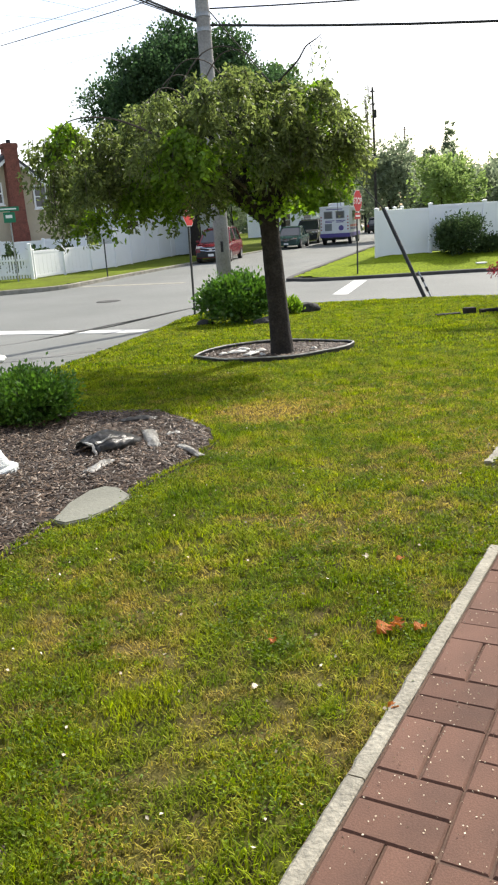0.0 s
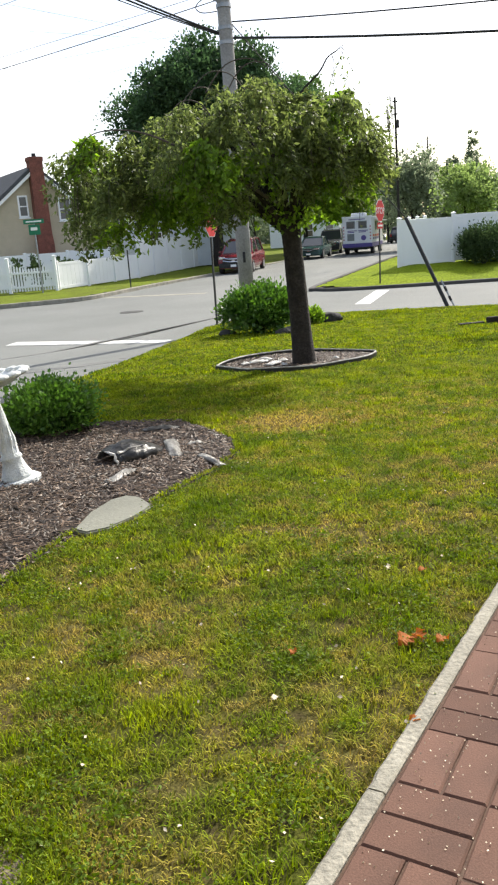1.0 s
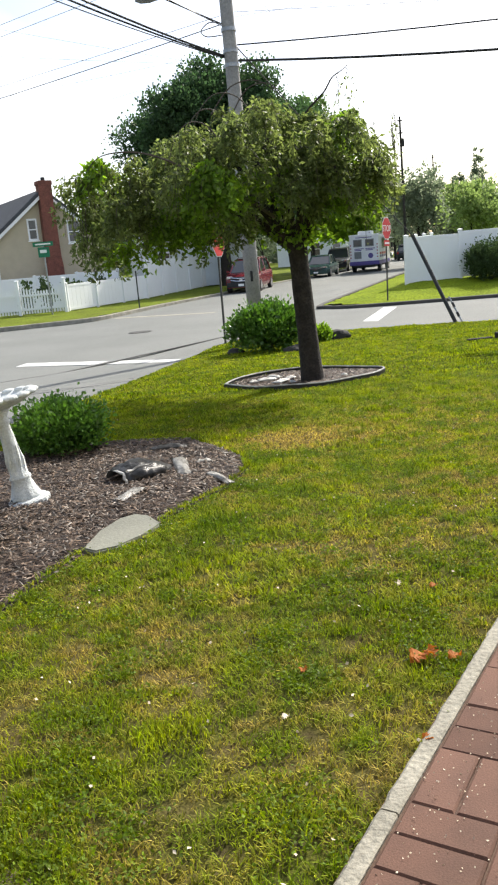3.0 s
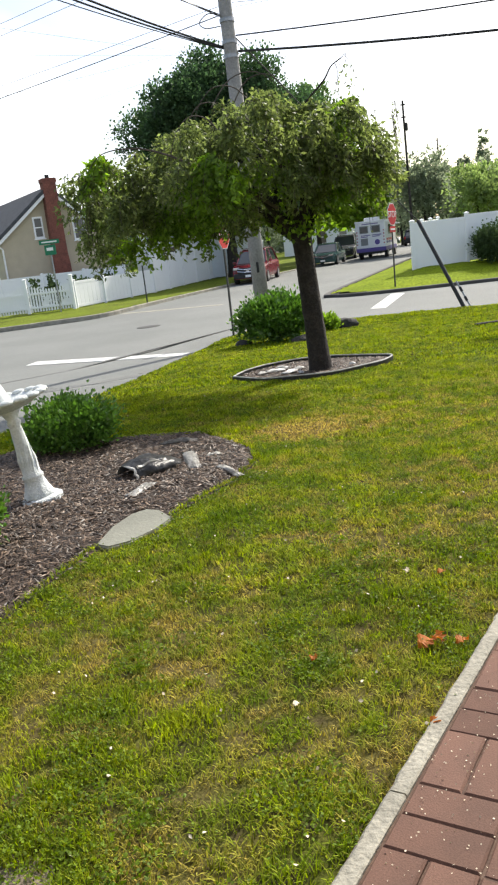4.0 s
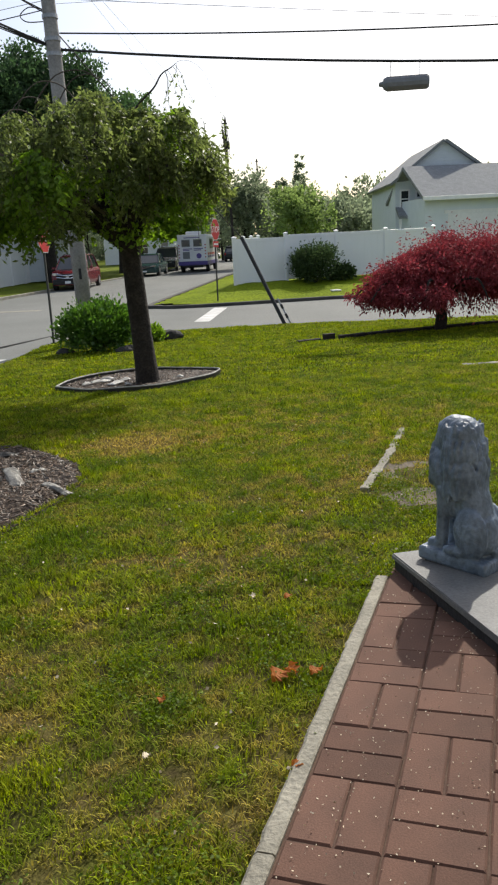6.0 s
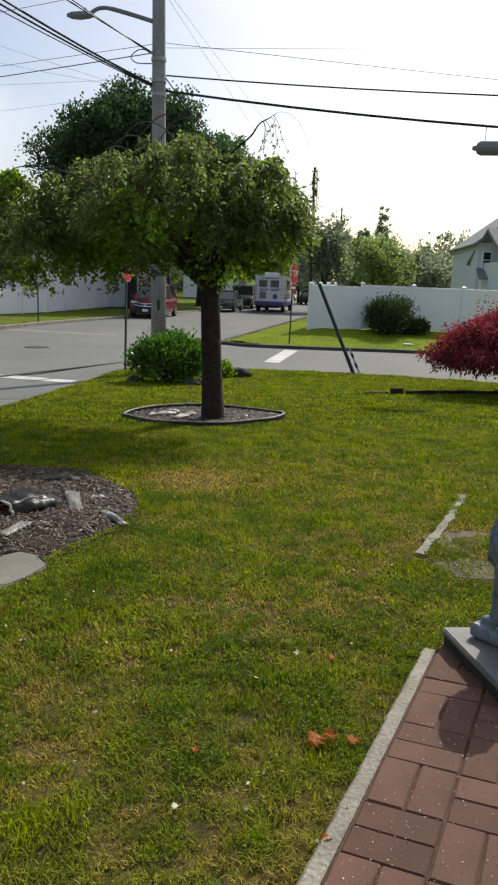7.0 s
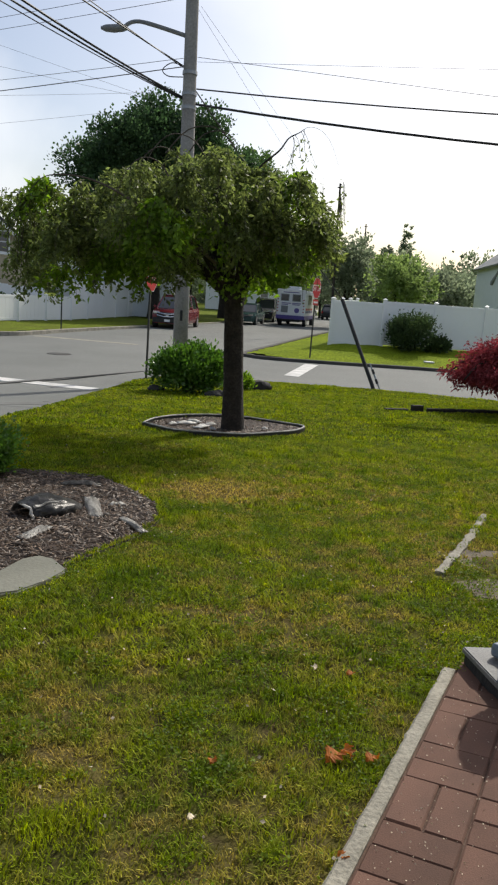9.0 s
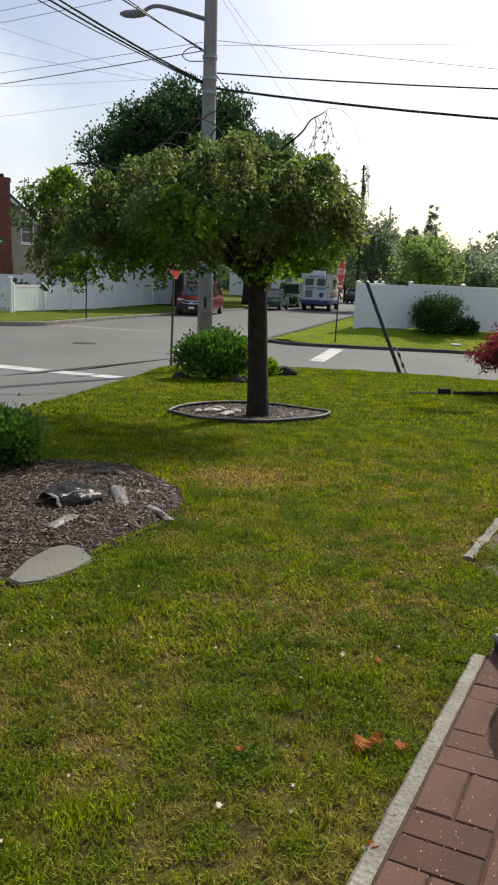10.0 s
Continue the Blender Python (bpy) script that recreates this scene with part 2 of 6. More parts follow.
def thing(name, label, category, at=(0, 0, 0), turn=0.0, group="", kind="", tilt=(0, 0)):
    ob = new(name)
    ob.empty_display_size = 0.2
    ob.matrix_basis = pose(*at, tilt[0], tilt[1], turn)
    return tagged(ob, label, category, group, kind)


def arrays(name, verts, faces, material, parent=None, dry=None, smooth=False):
    """A mesh from arrays of vertices and of equal-sided faces."""
    me = bpy.data.meshes.new(name)
    faces = np.asarray(faces)
    k = faces.shape[1]
    me.vertices.add(len(verts))
    me.vertices.foreach_set("co", np.asarray(verts, np.float32).ravel())
    me.loops.add(faces.size)
    me.loops.foreach_set("vertex_index", faces.astype(np.int32).ravel())
    me.polygons.add(len(faces))
    me.polygons.foreach_set("loop_start", np.arange(0, faces.size, k, dtype=np.int32))
    me.polygons.foreach_set("loop_total", np.full(len(faces), k, np.int32))
    if smooth:
        me.polygons.foreach_set("use_smooth", np.ones(len(faces), bool))
    me.update()
    me.validate()
    if dry is not None:
        me.attributes.new("dry", "FLOAT", "POINT").data.foreach_set("value", np.asarray(dry, np.float32))
    me.materials.append(M[material])
    ob = new(name, me)
    if parent:
        ob.parent = parent
    return ob


def box(bm, x0, x1, y0, y1, z0, z1, bevel=0.0, m=None):
    vs = [bm.verts.new((x, y, z)) for z in (z0, z1) for y in (y0, y1) for x in (x0, x1)]
    fs = [bm.faces.new([vs[i] for i in f]) for f in ((0, 2, 3, 1), (4, 5, 7, 6), (0, 1, 5, 4), (2, 6, 7, 3), (0, 4, 6, 2), (1, 3, 7, 5))]
    out = vs
    if bevel:
        edges = list({e for f in fs for e in f.edges})
        out = bmesh.ops.bevel(bm, geom=edges, offset=bevel, segments=2, affect="EDGES", profile=0.5)["verts"]
    if m is not None:
        bmesh.ops.transform(bm, matrix=m, verts=list({v for v in out if v.is_valid}))
    return bm


def cube(*a, **k):
    return box(bmesh.new(), *a, **k)


def rings(bm, loops, cap=True):
    """Skins a run of closed loops of points."""
    rows = [[bm.verts.new(p) for p in loop] for loop in loops]
    n = len(rows[0])
    for a, b in zip(rows, rows[1:]):
        for i in range(n):
            bm.faces.new((a[i], a[(i + 1) % n], b[(i + 1) % n], b[i]))
    if cap:
        bm.faces.new(rows[0][::-1])
        bm.faces.new(rows[-1])
    return bm


def lathe(bm, profile, sides=16, at=(0, 0, 0), wave=0.0, lobes=0):
    loops = []
    for r, z in profile:
        loops.append([(at[0] + r * (1 + wave * math.cos(lobes * a)) * math.cos(a), at[1] + r * (1 + wave * math.cos(lobes * a)) * math.sin(a), at[2] + z) for a in (2 * math.pi * i / sides for i in range(sides))])
    return rings(bm, loops)


def tube(bm, pts, radii, sides=6, cap=True):
    """A tapered tube along points."""
    pts = [Vector(p) for p in pts]
    if not hasattr(radii, "__len__"):
        radii = [radii] * len(pts)
    radii = [float(q) for q in radii]
    loops, ref = [], None
    for i, p in enumerate(pts):
        d = (pts[min(i + 1, len(pts) - 1)] - pts[max(i - 1, 0)]).normalized()
        a = d.cross(Vector((0.31, 0.95, 0.1)) if abs(d.z) > 0.9 else Vector((0, 0, 1)))
        a = (a - d * a.dot(d)).normalized() if ref is None else (ref - d * ref.dot(d)).normalized()
        ref = a
        b = d.cross(a)
        loops.append([p + radii[i] * (math.cos(t) * a + math.sin(t) * b) for t in (2 * math.pi * k / sides for k in range(sides))])
    return rings(bm, loops, cap)


def fan(bm, outline, z0, z1):
    """A prism over an outline in plan; heights are numbers or functions of x, y."""
    f0 = z0 if callable(z0) else (lambda x, y: z0)
    f1 = z1 if callable(z1) else (lambda x, y: z1)
    lo = [bm.verts.new((x, y, f0(x, y))) for x, y in outline]
    hi = [bm.verts.new((x, y, f1(x, y))) for x, y in outline]
    n = len(outline)
    bm.faces.new(hi)
    bm.faces.new(lo[::-1])
    for i in range(n):
        bm.faces.new((lo[i], lo[(i + 1) % n], hi[(i + 1) % n], hi[i]))
    return bm


def smooth_line(pts, n):
    """Catmull-Rom points through pts."""
    p = [Vector(q) for q in pts]
    out = []
    for i in range(len(p) - 1):
        a, b, c, d = p[max(i - 1, 0)], p[i], p[i + 1], p[min(i + 2, len(p) - 1)]
        for k in range(n):
            t = k / n
            out.append(0.5 * ((2 * b) + (c - a) * t + (2 * a - 5 * b + 4 * c - d) * t * t + (3 * b - a - 3 * c + d) * t**3))
    return out + [p[-1]]


def value_noise(x, y, scale, seed):
    """Smooth noise from 0 to 1 over the plan, for arrays."""
    r = np.random.RandomState(seed).rand(64, 64)
    u, v = np.asarray(x, float) * scale + 1000, np.asarray(y, float) * scale + 1000
    i, j = np.floor(u).astype(int), np.floor(v).astype(int)
    f, g = u - i, v - j
    f, g = f * f * (3 - 2 * f), g * g * (3 - 2 * g)
    return (r[i % 64, j % 64] * (1 - f) + r[(i + 1) % 64, j % 64] * f) * (1 - g) + (r[i % 64, (j + 1) % 64] * (1 - f) + r[(i + 1) % 64, (j + 1) % 64] * f) * g


def inside(x, y, poly):
    """Which points of arrays lie inside an outline."""
    x, y, res = np.asarray(x), np.asarray(y), np.zeros(np.shape(x), bool)
    for (x0, y0), (x1, y1) in zip(poly, list(poly[1:]) + [poly[0]]):
        cross = (y0 > y) != (y1 > y)
        res ^= cross & (x < (x1 - x0) * (y - y0) / (y1 - y0 + 1e-12) + x0)
    return res


def leaves(pts, length, width, rng, droop=0.0, fold=0.25, dirs=None):
    """Folded leaves, four points each: vertices and triangles."""
    n = len(pts)
    d = rng.normal(size=(n, 3)) if dirs is None else dirs + rng.normal(size=(n, 3)) * 0.35
    d[:, 2] -= droop
    d /= np.linalg.norm(d, axis=1, keepdims=True)
    s = np.cross(d, rng.normal(size=(n, 3)))
    s /= np.linalg.norm(s, axis=1, keepdims=True) + 1e-9
    k = np.cross(d, s)
    ln = length * rng.uniform(0.65, 1.3, (n, 1))
    wd = width * rng.uniform(0.7, 1.25, (n, 1))
    base, tip = pts, pts + d * ln
    mid = pts + d * ln * 0.45
    v = np.stack([base, mid + s * wd + k * wd * fold, tip, mid - s * wd + k * wd * fold], 1).reshape(-1, 3)
    i = np.arange(n)[:, None] * 4
    f = np.concatenate([i + [0, 1, 2], i + [0, 2, 3]], 1).reshape(-1, 3)
    return v, f


def clumps(blobs, n, rng, shell=0.35, ragged=0.18):
    """Points in the outer shell of a heap of ellipsoids (centre, radii), gathered in tufts."""
    w = np.array([r[0] * r[1] + r[0] * r[2] for _, r in blobs])
    pick = rng.choice(len(blobs), max(n // 14, 1), p=w / w.sum())
    c, r = np.array([b[0] for b in blobs])[pick], np.array([b[1] for b in blobs])[pick]
    d = rng.normal(size=c.shape)
    d /= np.linalg.norm(d, axis=1, keepdims=True)
    core = c + d * r * (1 - shell * rng.rand(len(c), 1) ** 1.5 + ragged * rng.normal(size=(len(c), 1)) * 0.5)
    size = r.mean(1, keepdims=True) * 0.16
    pts = np.repeat(core, 14, 0) + rng.normal(size=(len(core) * 14, 3)) * np.repeat(size, 14, 0)
    return pts, np.repeat(d, 14, 0)

# ---- ground, road, lawns ----


def gz(x, y):
    """The height of the front lawn, which falls to the road."""
    return 0.0100 * np.clip(x, -8, 8) - 0.0442 * np.clip(y, -4, 18.6)


def road_z(x, y):
    return gz(x, y) - 0.05


def corner_z(x, y):
    """The far corner's lawn, which rises from the kerb to the fence."""
    from_street = (np.asarray(x) - 2.1 - 0.317 * (np.asarray(y) - 29.2)) / 3.4
    return -0.76 + 0.47 * np.clip(np.minimum((np.asarray(y) - 27.6) / 3.9, from_street), 0, 1)


def P(x, y, dz=0.0):
    return (x, y, float(gz(x, y)) + dz)


def sheet(name, x0, x1, y0, y1, step, height, material, keep=None, label="", category="", dry=None, rough=0.0):
    xs, ys = np.arange(x0, x1 + step / 2, step), np.arange(y0, y1 + step / 2, step)
    gx, gy = np.meshgrid(xs, ys)
    z = height(gx, gy) + (rough * (value_noise(gx, gy, 3.1, 5) - 0.5) if rough else 0)
    v = np.stack([gx, gy, z], -1).reshape(-1, 3)
    n, m = len(xs), len(ys)
    i = (np.arange(m - 1)[:, None] * n + np.arange(n - 1)).ravel()
    f = np.stack([i, i + 1, i + n + 1, i + n], 1)
    if keep is not None:
        c = v[f].mean(1)
        f = f[inside(c[:, 0], c[:, 1], keep)]
        used = np.unique(f)
        back = np.zeros(len(v), int)
        back[used] = np.arange(len(used))
        v, f = v[used], back[f]
    ob = arrays(name, v, f, material, dry=None if dry is None else dry(v[:, 0], v[:, 1]), smooth=True)
    return tagged(ob, label, category, kind="structure")


def far_ground(x, y):
    return -1.05 + 0 * x


sheet("ground", -1500, 1500, -600, 2400, 150, far_ground, "soil", label="flat grassy earth that runs to the horizon", category="ground")
sheet("road", -60, 60, -20, 130, 1.0, road_z, "asphalt", label="worn grey asphalt street junction with cracks", category="road")

EDGE = [(-7.0, -6), (-4.6, 2), (-3.5, 7.6), (-2.75, 11), (-2.2, 14), (-1.7, 17.2), (-1.35, 19.4), (-0.6, 20.5), (0.6, 20.7), (2.1, 20.4), (4.8, 19.9), (7.4, 18.8), (14, 15.6), (30, 7.5), (30, -6)]
SLAB = [(-1.13, 4.13), (-1.10, 4.44), (-1.02, 4.68), (-0.93, 4.76), (-0.83, 4.70), (-0.72, 4.50), (-0.81, 4.30), (-0.92, 4.12), (-1.04, 4.06)]
BED = [(-0.26, 6.35), (-0.19, 5.9), (-0.36, 5.3), (-0.72, 4.6), (-1.08, 4.17), (-1.25, 3.6), (-1.36, 3.1), (-2.2, 2.5), (-3.1, 3.4), (-3.25, 6.2), (-2.75, 7.45), (-1.56, 7.45), (-0.75, 7.3)]
RING = [(-0.66, 11.0), (-0.5, 11.6), (0.0, 12.2), (0.6, 12.35), (1.25, 12.0), (1.66, 11.5), (1.5, 10.95), (1.0, 10.5), (0.4, 10.25), (-0.2, 10.45)]
U, V = Vector((0.498, 0.8672, 0)), Vector((0.8672, -0.498, 0))


def path_xy(s, w):
    return (U.x * s + V.x * w, U.y * s + V.y * w)


WALK = [path_xy(-4.0, -0.69), path_xy(3.41, -0.69), path_xy(3.41, 1.31), path_xy(-4.0, 1.31)]
DRY = [(0.1, 7.0, 0.48, 1.7), (0.3, 6.6, 0.25, 0.4), (1.0, 4.9, 0.35, 0.55), (0.95, 6.6, 0.8, 0.45), (-0.65, 2.6, 0.3, 0.5), (-0.25, 1.9, 0.2, 0.4), (0.05, 2.25, 0.12, 0.6), (-0.6, 3.0, 0.35, 0.4),
       (0.55, 3.9, 0.35, 0.45), (-0.35, 5.0, 0.25, 0.25), (-0.6, 7.75, 0.3, 0.8), (-1.2, 15.5, 0.8, 0.45), (1.9, 5.2, 0.5, 0.5), (0.3, 1.85, 0.15, 0.5), (-0.45, 1.6, 0.15, 0.3), (1.6, 7.6, 0.9, 0.3), (-1.9, 11.6, 0.6, 0.4)]


def dryness(x, y):
    """How far the turf has turned to straw, from 0 to 1."""
    d = 0.42 * value_noise(x, y, 1.3, 11) + 0.52 * value_noise(x, y, 5.0, 12) + 0.95 * value_noise(x, y, 13, 13) - 0.80
    for cx, cy, r, k in DRY:
        d = d + 0.62 * k * np.exp(-((x - cx) ** 2 + (y - cy) ** 2) / r**2)
    far = np.clip((np.asarray(y) - 7.6) / 3, 0, 1)
    return np.clip(d * (1 - 0.7 * far), 0, 1)


sheet("lawn", -8, 30, -6, 21, 0.1, lambda x, y: gz(x, y) + 0.012 * (value_noise(x, y, 2.0, 3) - 0.5) - 0.006, "turf", keep=EDGE,
      label="patchy green front lawn with straw-coloured dry spots", category="lawn", dry=dryness)

CORNER = [(2.15, 29.3), (2.35, 28.5), (3.1, 27.8), (5.5, 27.3), (9.0, 26.8), (20, 24.6), (45, 18), (60, 18), (60, 130), (31, 130), (13, 62), (8.4, 49), (4.2, 36)]
VERGE = [(-60, 24), (-25, 27.5), (-12, 30.8), (-9.4, 31.7), (-7.4, 32.7), (-6.6, 34.5), (-5.6, 37.5), (-2.75, 44.8), (2.0, 57), (8, 73), (26, 130), (-60, 130)]
sheet("lawn_corner", 1.5, 60, 18, 130, 0.3, corner_z, "farturf", keep=CORNER, label="sunlit green corner lawn rising to a fence", category="lawn", rough=0.06)
sheet("lawn_verge", -60, 27, 23, 130, 0.4, lambda x, y: -0.785 + 0 * x, "shadedturf", keep=VERGE, label="grass verge between the street and a white fence", category="lawn", rough=0.06)


def kerb(name, line, z, width, height, side, material, label):
    pts = smooth_line([(x, y, 0) for x, y in line], 6)
    bm, loops = bmesh.new(), []
    for i, p in enumerate(pts):
        d = (pts[min(i + 1, len(pts) - 1)] - pts[max(i - 1, 0)]).normalized()
        n = Vector((-d.y, d.x, 0)) * side
        b = z(p.x, p.y)
        loops.append([(p.x, p.y, b - 0.15), (p.x, p.y, b + height - 0.02), (p.x + n.x * 0.02, p.y + n.y * 0.02, b + height), (p.x + n.x * width, p.y + n.y * width, b + height), (p.x + n.x * width, p.y + n.y * width, b - 0.15)])
    rings(bm, loops)
    bmesh.ops.recalc_face_normals(bm, faces=bm.faces)
    return tagged(part(name, bm, material), label, "kerb", kind="structure")


kerb("kerb_corner", [(13, 62.5), (8.4, 49.5), (4.2, 36.5), (1.95, 29.4), (2.15, 28.35), (3.05, 27.6), (5.5, 27.1), (9.0, 26.6), (20, 24.4), (45, 17.8)], road_z, 0.22, 0.11, 1, "kerb", "low dark concrete kerb curving round the corner lawn")
kerb("kerb_verge", [(-60, 23.8), (-25, 27.3), (-12, 30.6), (-9.4, 31.5), (-7.3, 32.5), (-6.4, 34.5), (-5.4, 37.5), (-2.55, 44.8), (2.2, 57), (8.2, 73), (26, 130)], lambda x, y: -0.87, 0.16, 0.10, 1, "kerb_light", "low concrete kerb along the far verge")


def stripe(name, outline, material, label, lift=0.006):
    bm = fan(bmesh.new(), outline, lambda x, y: float(road_z(x, y)) - 0.02, lambda x, y: float(road_z(x, y)) + lift)
    return tagged(part(name, bm, material), label, "road marking", kind="structure")


stripe("road_marking_stop_line", [(-6.3, 19.05), (-2.1, 16.75), (-1.98, 17.3), (-6.2, 19.65)], "paint_line", "worn white stop line painted across the asphalt")
stripe("road_marking_far_line", [(2.75, 22.7), (3.15, 22.45), (4.4, 26.6), (4.0, 26.9)], "paint_line", "worn white stop line on the side street")
stripe("road_marking_faint", [(-6.6, 33.2), (-2.2, 31.4), (-2.0, 31.8), (-6.4, 33.7)], "kerb_light", "faded pale crossing line on the asphalt", 0.004)
stripe("road_seam_a", [(-2.0, 14.3), (-4.4, 12.9), (-9, 11.5), (-9, 11.3), (-4.3, 12.6), (-1.95, 13.9)], "patch", "dark strip across the asphalt", 0.004)
stripe("road_seam_b", [(-1.6, 17.0), (-2.1, 14.6), (-2.35, 14.0), (-2.6, 14.05), (-2.2, 15.5), (-1.75, 17.1)], "patch", "dark strip on the asphalt beside the lawn", 0.005)
stripe("road_seam_c", [(-0.8, 22.5), (-4.5, 16.4), (-9, 11.9), (-9.1, 12.05), (-4.65, 16.5), (-0.9, 22.6)], "patch", "thin tar-filled crack in the asphalt", 0.003)
stripe("road_seam_d", [(3.0, 36), (6.5, 44), (9.5, 51), (9.7, 51), (6.8, 44), (3.3, 36)], "patch", "dark tar seam along the street", 0.003)

cover = thing("manhole_cover", "round dark iron manhole cover set in asphalt", "manhole cover", (-4.2, 25.7, float(road_z(-4.2, 25.7))))
part("frame", lathe(bmesh.new(), [(0.40, -0.05), (0.40, 0.008), (0.34, 0.008), (0.34, -0.05)], 24), "iron", cover)
part("lid", lathe(bmesh.new(), [(0.33, -0.05), (0.33, 0.012), (0.05, 0.016)], 24), "iron", cover)

# ---- brick walkway ----
walk_base = part("walkway", fan(bmesh.new(), WALK, -0.4, lambda x, y: float(gz(x, y)) + 0.021), "joint")
tagged(walk_base, "red brick walkway laid in basket weave with sandy joints", "walkway", kind="structure")
for a, b in ((-4.0, -1.2), (-1.2, 0.15), (0.15, 1.62), (1.62, 3.385)):
    # cast strip with a crumbled outer lip
    bm, loops, n = bmesh.new(), [], 46
    for k in range(n + 1):
        t = a + 0.003 + (b - a - 0.006) * k / n
        chip_out = 0.007 * noise.noise(Vector((t * 9, 1.0, 0))) + 0.005 * noise.noise(Vector((t * 31, 4.0, 0)))
        chip_up = 0.003 * noise.noise(Vector((t * 7, 8.0, 0))) + 0.002 * noise.noise(Vector((t * 29, 2.0, 0)))
        row = []
        for w, dz in ((-0.690 + chip_out, -0.2), (-0.690 + chip_out, 0.022 + chip_up), (-0.680 + chip_out, 0.033 + chip_up), (-0.640, 0.034 + chip_up), (-0.634, 0.030), (-0.634, -0.2)):
            x, y = path_xy(t, w)
            row.append((x, y, float(gz(x, y)) + dz))
        loops.append(row)
    rings(bm, loops)
    bmesh.ops.recalc_face_normals(bm, faces=bm.faces)
    part("edging", bm, "kerb_light", walk_base, "pale worn concrete edging strip")


def brick_mesh(lx, ly):
    bm = cube(-lx / 2, lx / 2, -ly / 2, ly / 2, -0.05, 0.0)
    bmesh.ops.bevel(bm, geom=[e for e in bm.edges if all(v.co.z > -0.01 for v in e.verts)], offset=0.006, segments=1, affect="EDGES")
    me = bpy.data.meshes.new("brick")
    bm.to_mesh(me)
    bm.free()
    me.materials.append(M["brick"])
    return me


SL, SW = 0.258, 0.242
flat, upright = brick_mesh(SL / 2 - 0.006, SW - 0.005), brick_mesh(SL - 0.006, SW / 2 - 0.005)
rng = random.Random(4)
yaw = math.degrees(math.atan2(U.y, U.x))
for i in range(-11, 7):
    for j in range(8):
        s, w = 1.687 + i * SL, -0.63 + j * SW
        for h in (0, 1):
            along = (i + j) % 2 == 0
            sc, wc = (s + SL / 2, w + SW * (0.25 + 0.5 * h)) if along else (s + SL * (0.25 + 0.5 * h), w + SW / 2)
            if sc > 3.4:
                continue
            x, y = path_xy(sc, wc)
            ob = new("brick", upright if along else flat)
            ob.parent = walk_base
            ob.matrix_basis = pose(x, y, float(gz(x, y)) + 0.03 + rng.uniform(-0.002, 0.003), -2.4 + rng.uniform(-0.4, 0.4), rng.uniform(-0.5, 0.5), yaw + rng.uniform(-0.7, 0.7))

# ---- grass ----


def grass(name, x0, x1, y0, y1, per_m2, height, width, seed, wide=False):
    r = np.random.RandomState(seed)
    n = int((x1 - x0) * (y1 - y0) * per_m2)
    x, y = r.uniform(x0, x1, n), r.uniform(y0, y1, n)
    span = 0.42 * y + 0.9
    reach = 0.57 * y + 0.7
    ok = inside(x, y, EDGE) & ~inside(x, y, WALK) & (((x > -span) & (x < reach)) != wide)
    bx, by = np.mean(np.array(BED), axis=0)
    creep = 0.02 + 0.05 * value_noise(x, y, 9, 25)
    ok &= ~inside(x + (x - bx) * creep, y + (y - by) * creep, BED) & ~inside(x, y, RING) & ~inside(x, y, SLAB)
    dry = dryness(x, y)
    bare = value_noise(x, y, 5, 31)
    for cx, cy, rr in ((1.95, 5.05, 0.26), (1.80, 4.45, 0.24), (2.5, 4.75, 0.35), (-0.78, 1.55, 0.10)):
        ok &= ((x - cx) ** 2 + (y - cy) ** 2 > (rr * (0.25 + 1.3 * value_noise(x, y, 11, 77))) ** 2) | (r.rand(n) < 0.08)
    ok &= r.rand(n) > np.clip(1.2 * (dry - 0.5) + 0.5 * (bare - 0.62), 0, 0.42)
    ok &= r.rand(n) > np.clip(3.2 * (value_noise(x, y, 21, 51) - 0.55), 0, 0.8) * np.clip((5.6 - y) / 1.6, 0, 1)
    x, y, dry = x[ok], y[ok], dry[ok]
    n = len(x)
    h = height * r.uniform(0.5, 1.25, n) * (1 - 0.35 * dry) * (0.75 + 0.6 * value_noise(x, y, 3.3, 41))
    a, lean = r.uniform(0, 2 * np.pi, n), r.uniform(0.4, 2.2, n) * h
    w = width * r.uniform(0.6, 1.2, n)
    tuft = np.clip(2.4 * (value_noise(x, y, 2.7, 43) - 0.5), 0, 1) * (1 - dry)
    h *= (1 + 0.7 * tuft) * (0.7 + 0.7 * value_noise(x, y, 26, 52))
    dry = np.clip(dry - 0.25 * tuft, 0, 1)
    p = np.stack([x, y, gz(x, y) - 0.004 + 0.022 * inside(x, y, BED)], 1)
    d = np.stack([np.cos(a), np.sin(a), 0 * a], 1)
    s = np.stack([-np.sin(a), np.cos(a), 0 * a], 1)
    up = np.stack([0 * a, 0 * a, h], 1)
    v = np.stack([p - s * w[:, None], p + s * w[:, None], p + d * (lean * 0.35)[:, None] + up * 0.62 + s * w[:, None] * 0.8, p + d * (lean * 0.35)[:, None] + up * 0.62 - s * w[:, None] * 0.8, p + d * lean[:, None] + up], 1).reshape(-1, 3)
    i = np.arange(n)[:, None] * 5
    f = np.concatenate([i + [0, 1, 2], i + [0, 2, 3], i + [3, 2, 4]], 1).reshape(-1, 3)
    mix = np.clip(dry + r.normal(0, 0.16, n), 0, 1)
    ob = arrays(name, v, f, "blade", dry=np.repeat(mix, 5))
    return tagged(ob, "short mown grass blades, green and straw-coloured", "grass", kind="stuff")


grass("grass", -2.0, 2.8, 0.9, 3.2, 19500, 0.019, 0.0021, 1)
grass("grass", -3.0, 4.4, 3.2, 6.2, 11500, 0.021, 0.0032, 2)
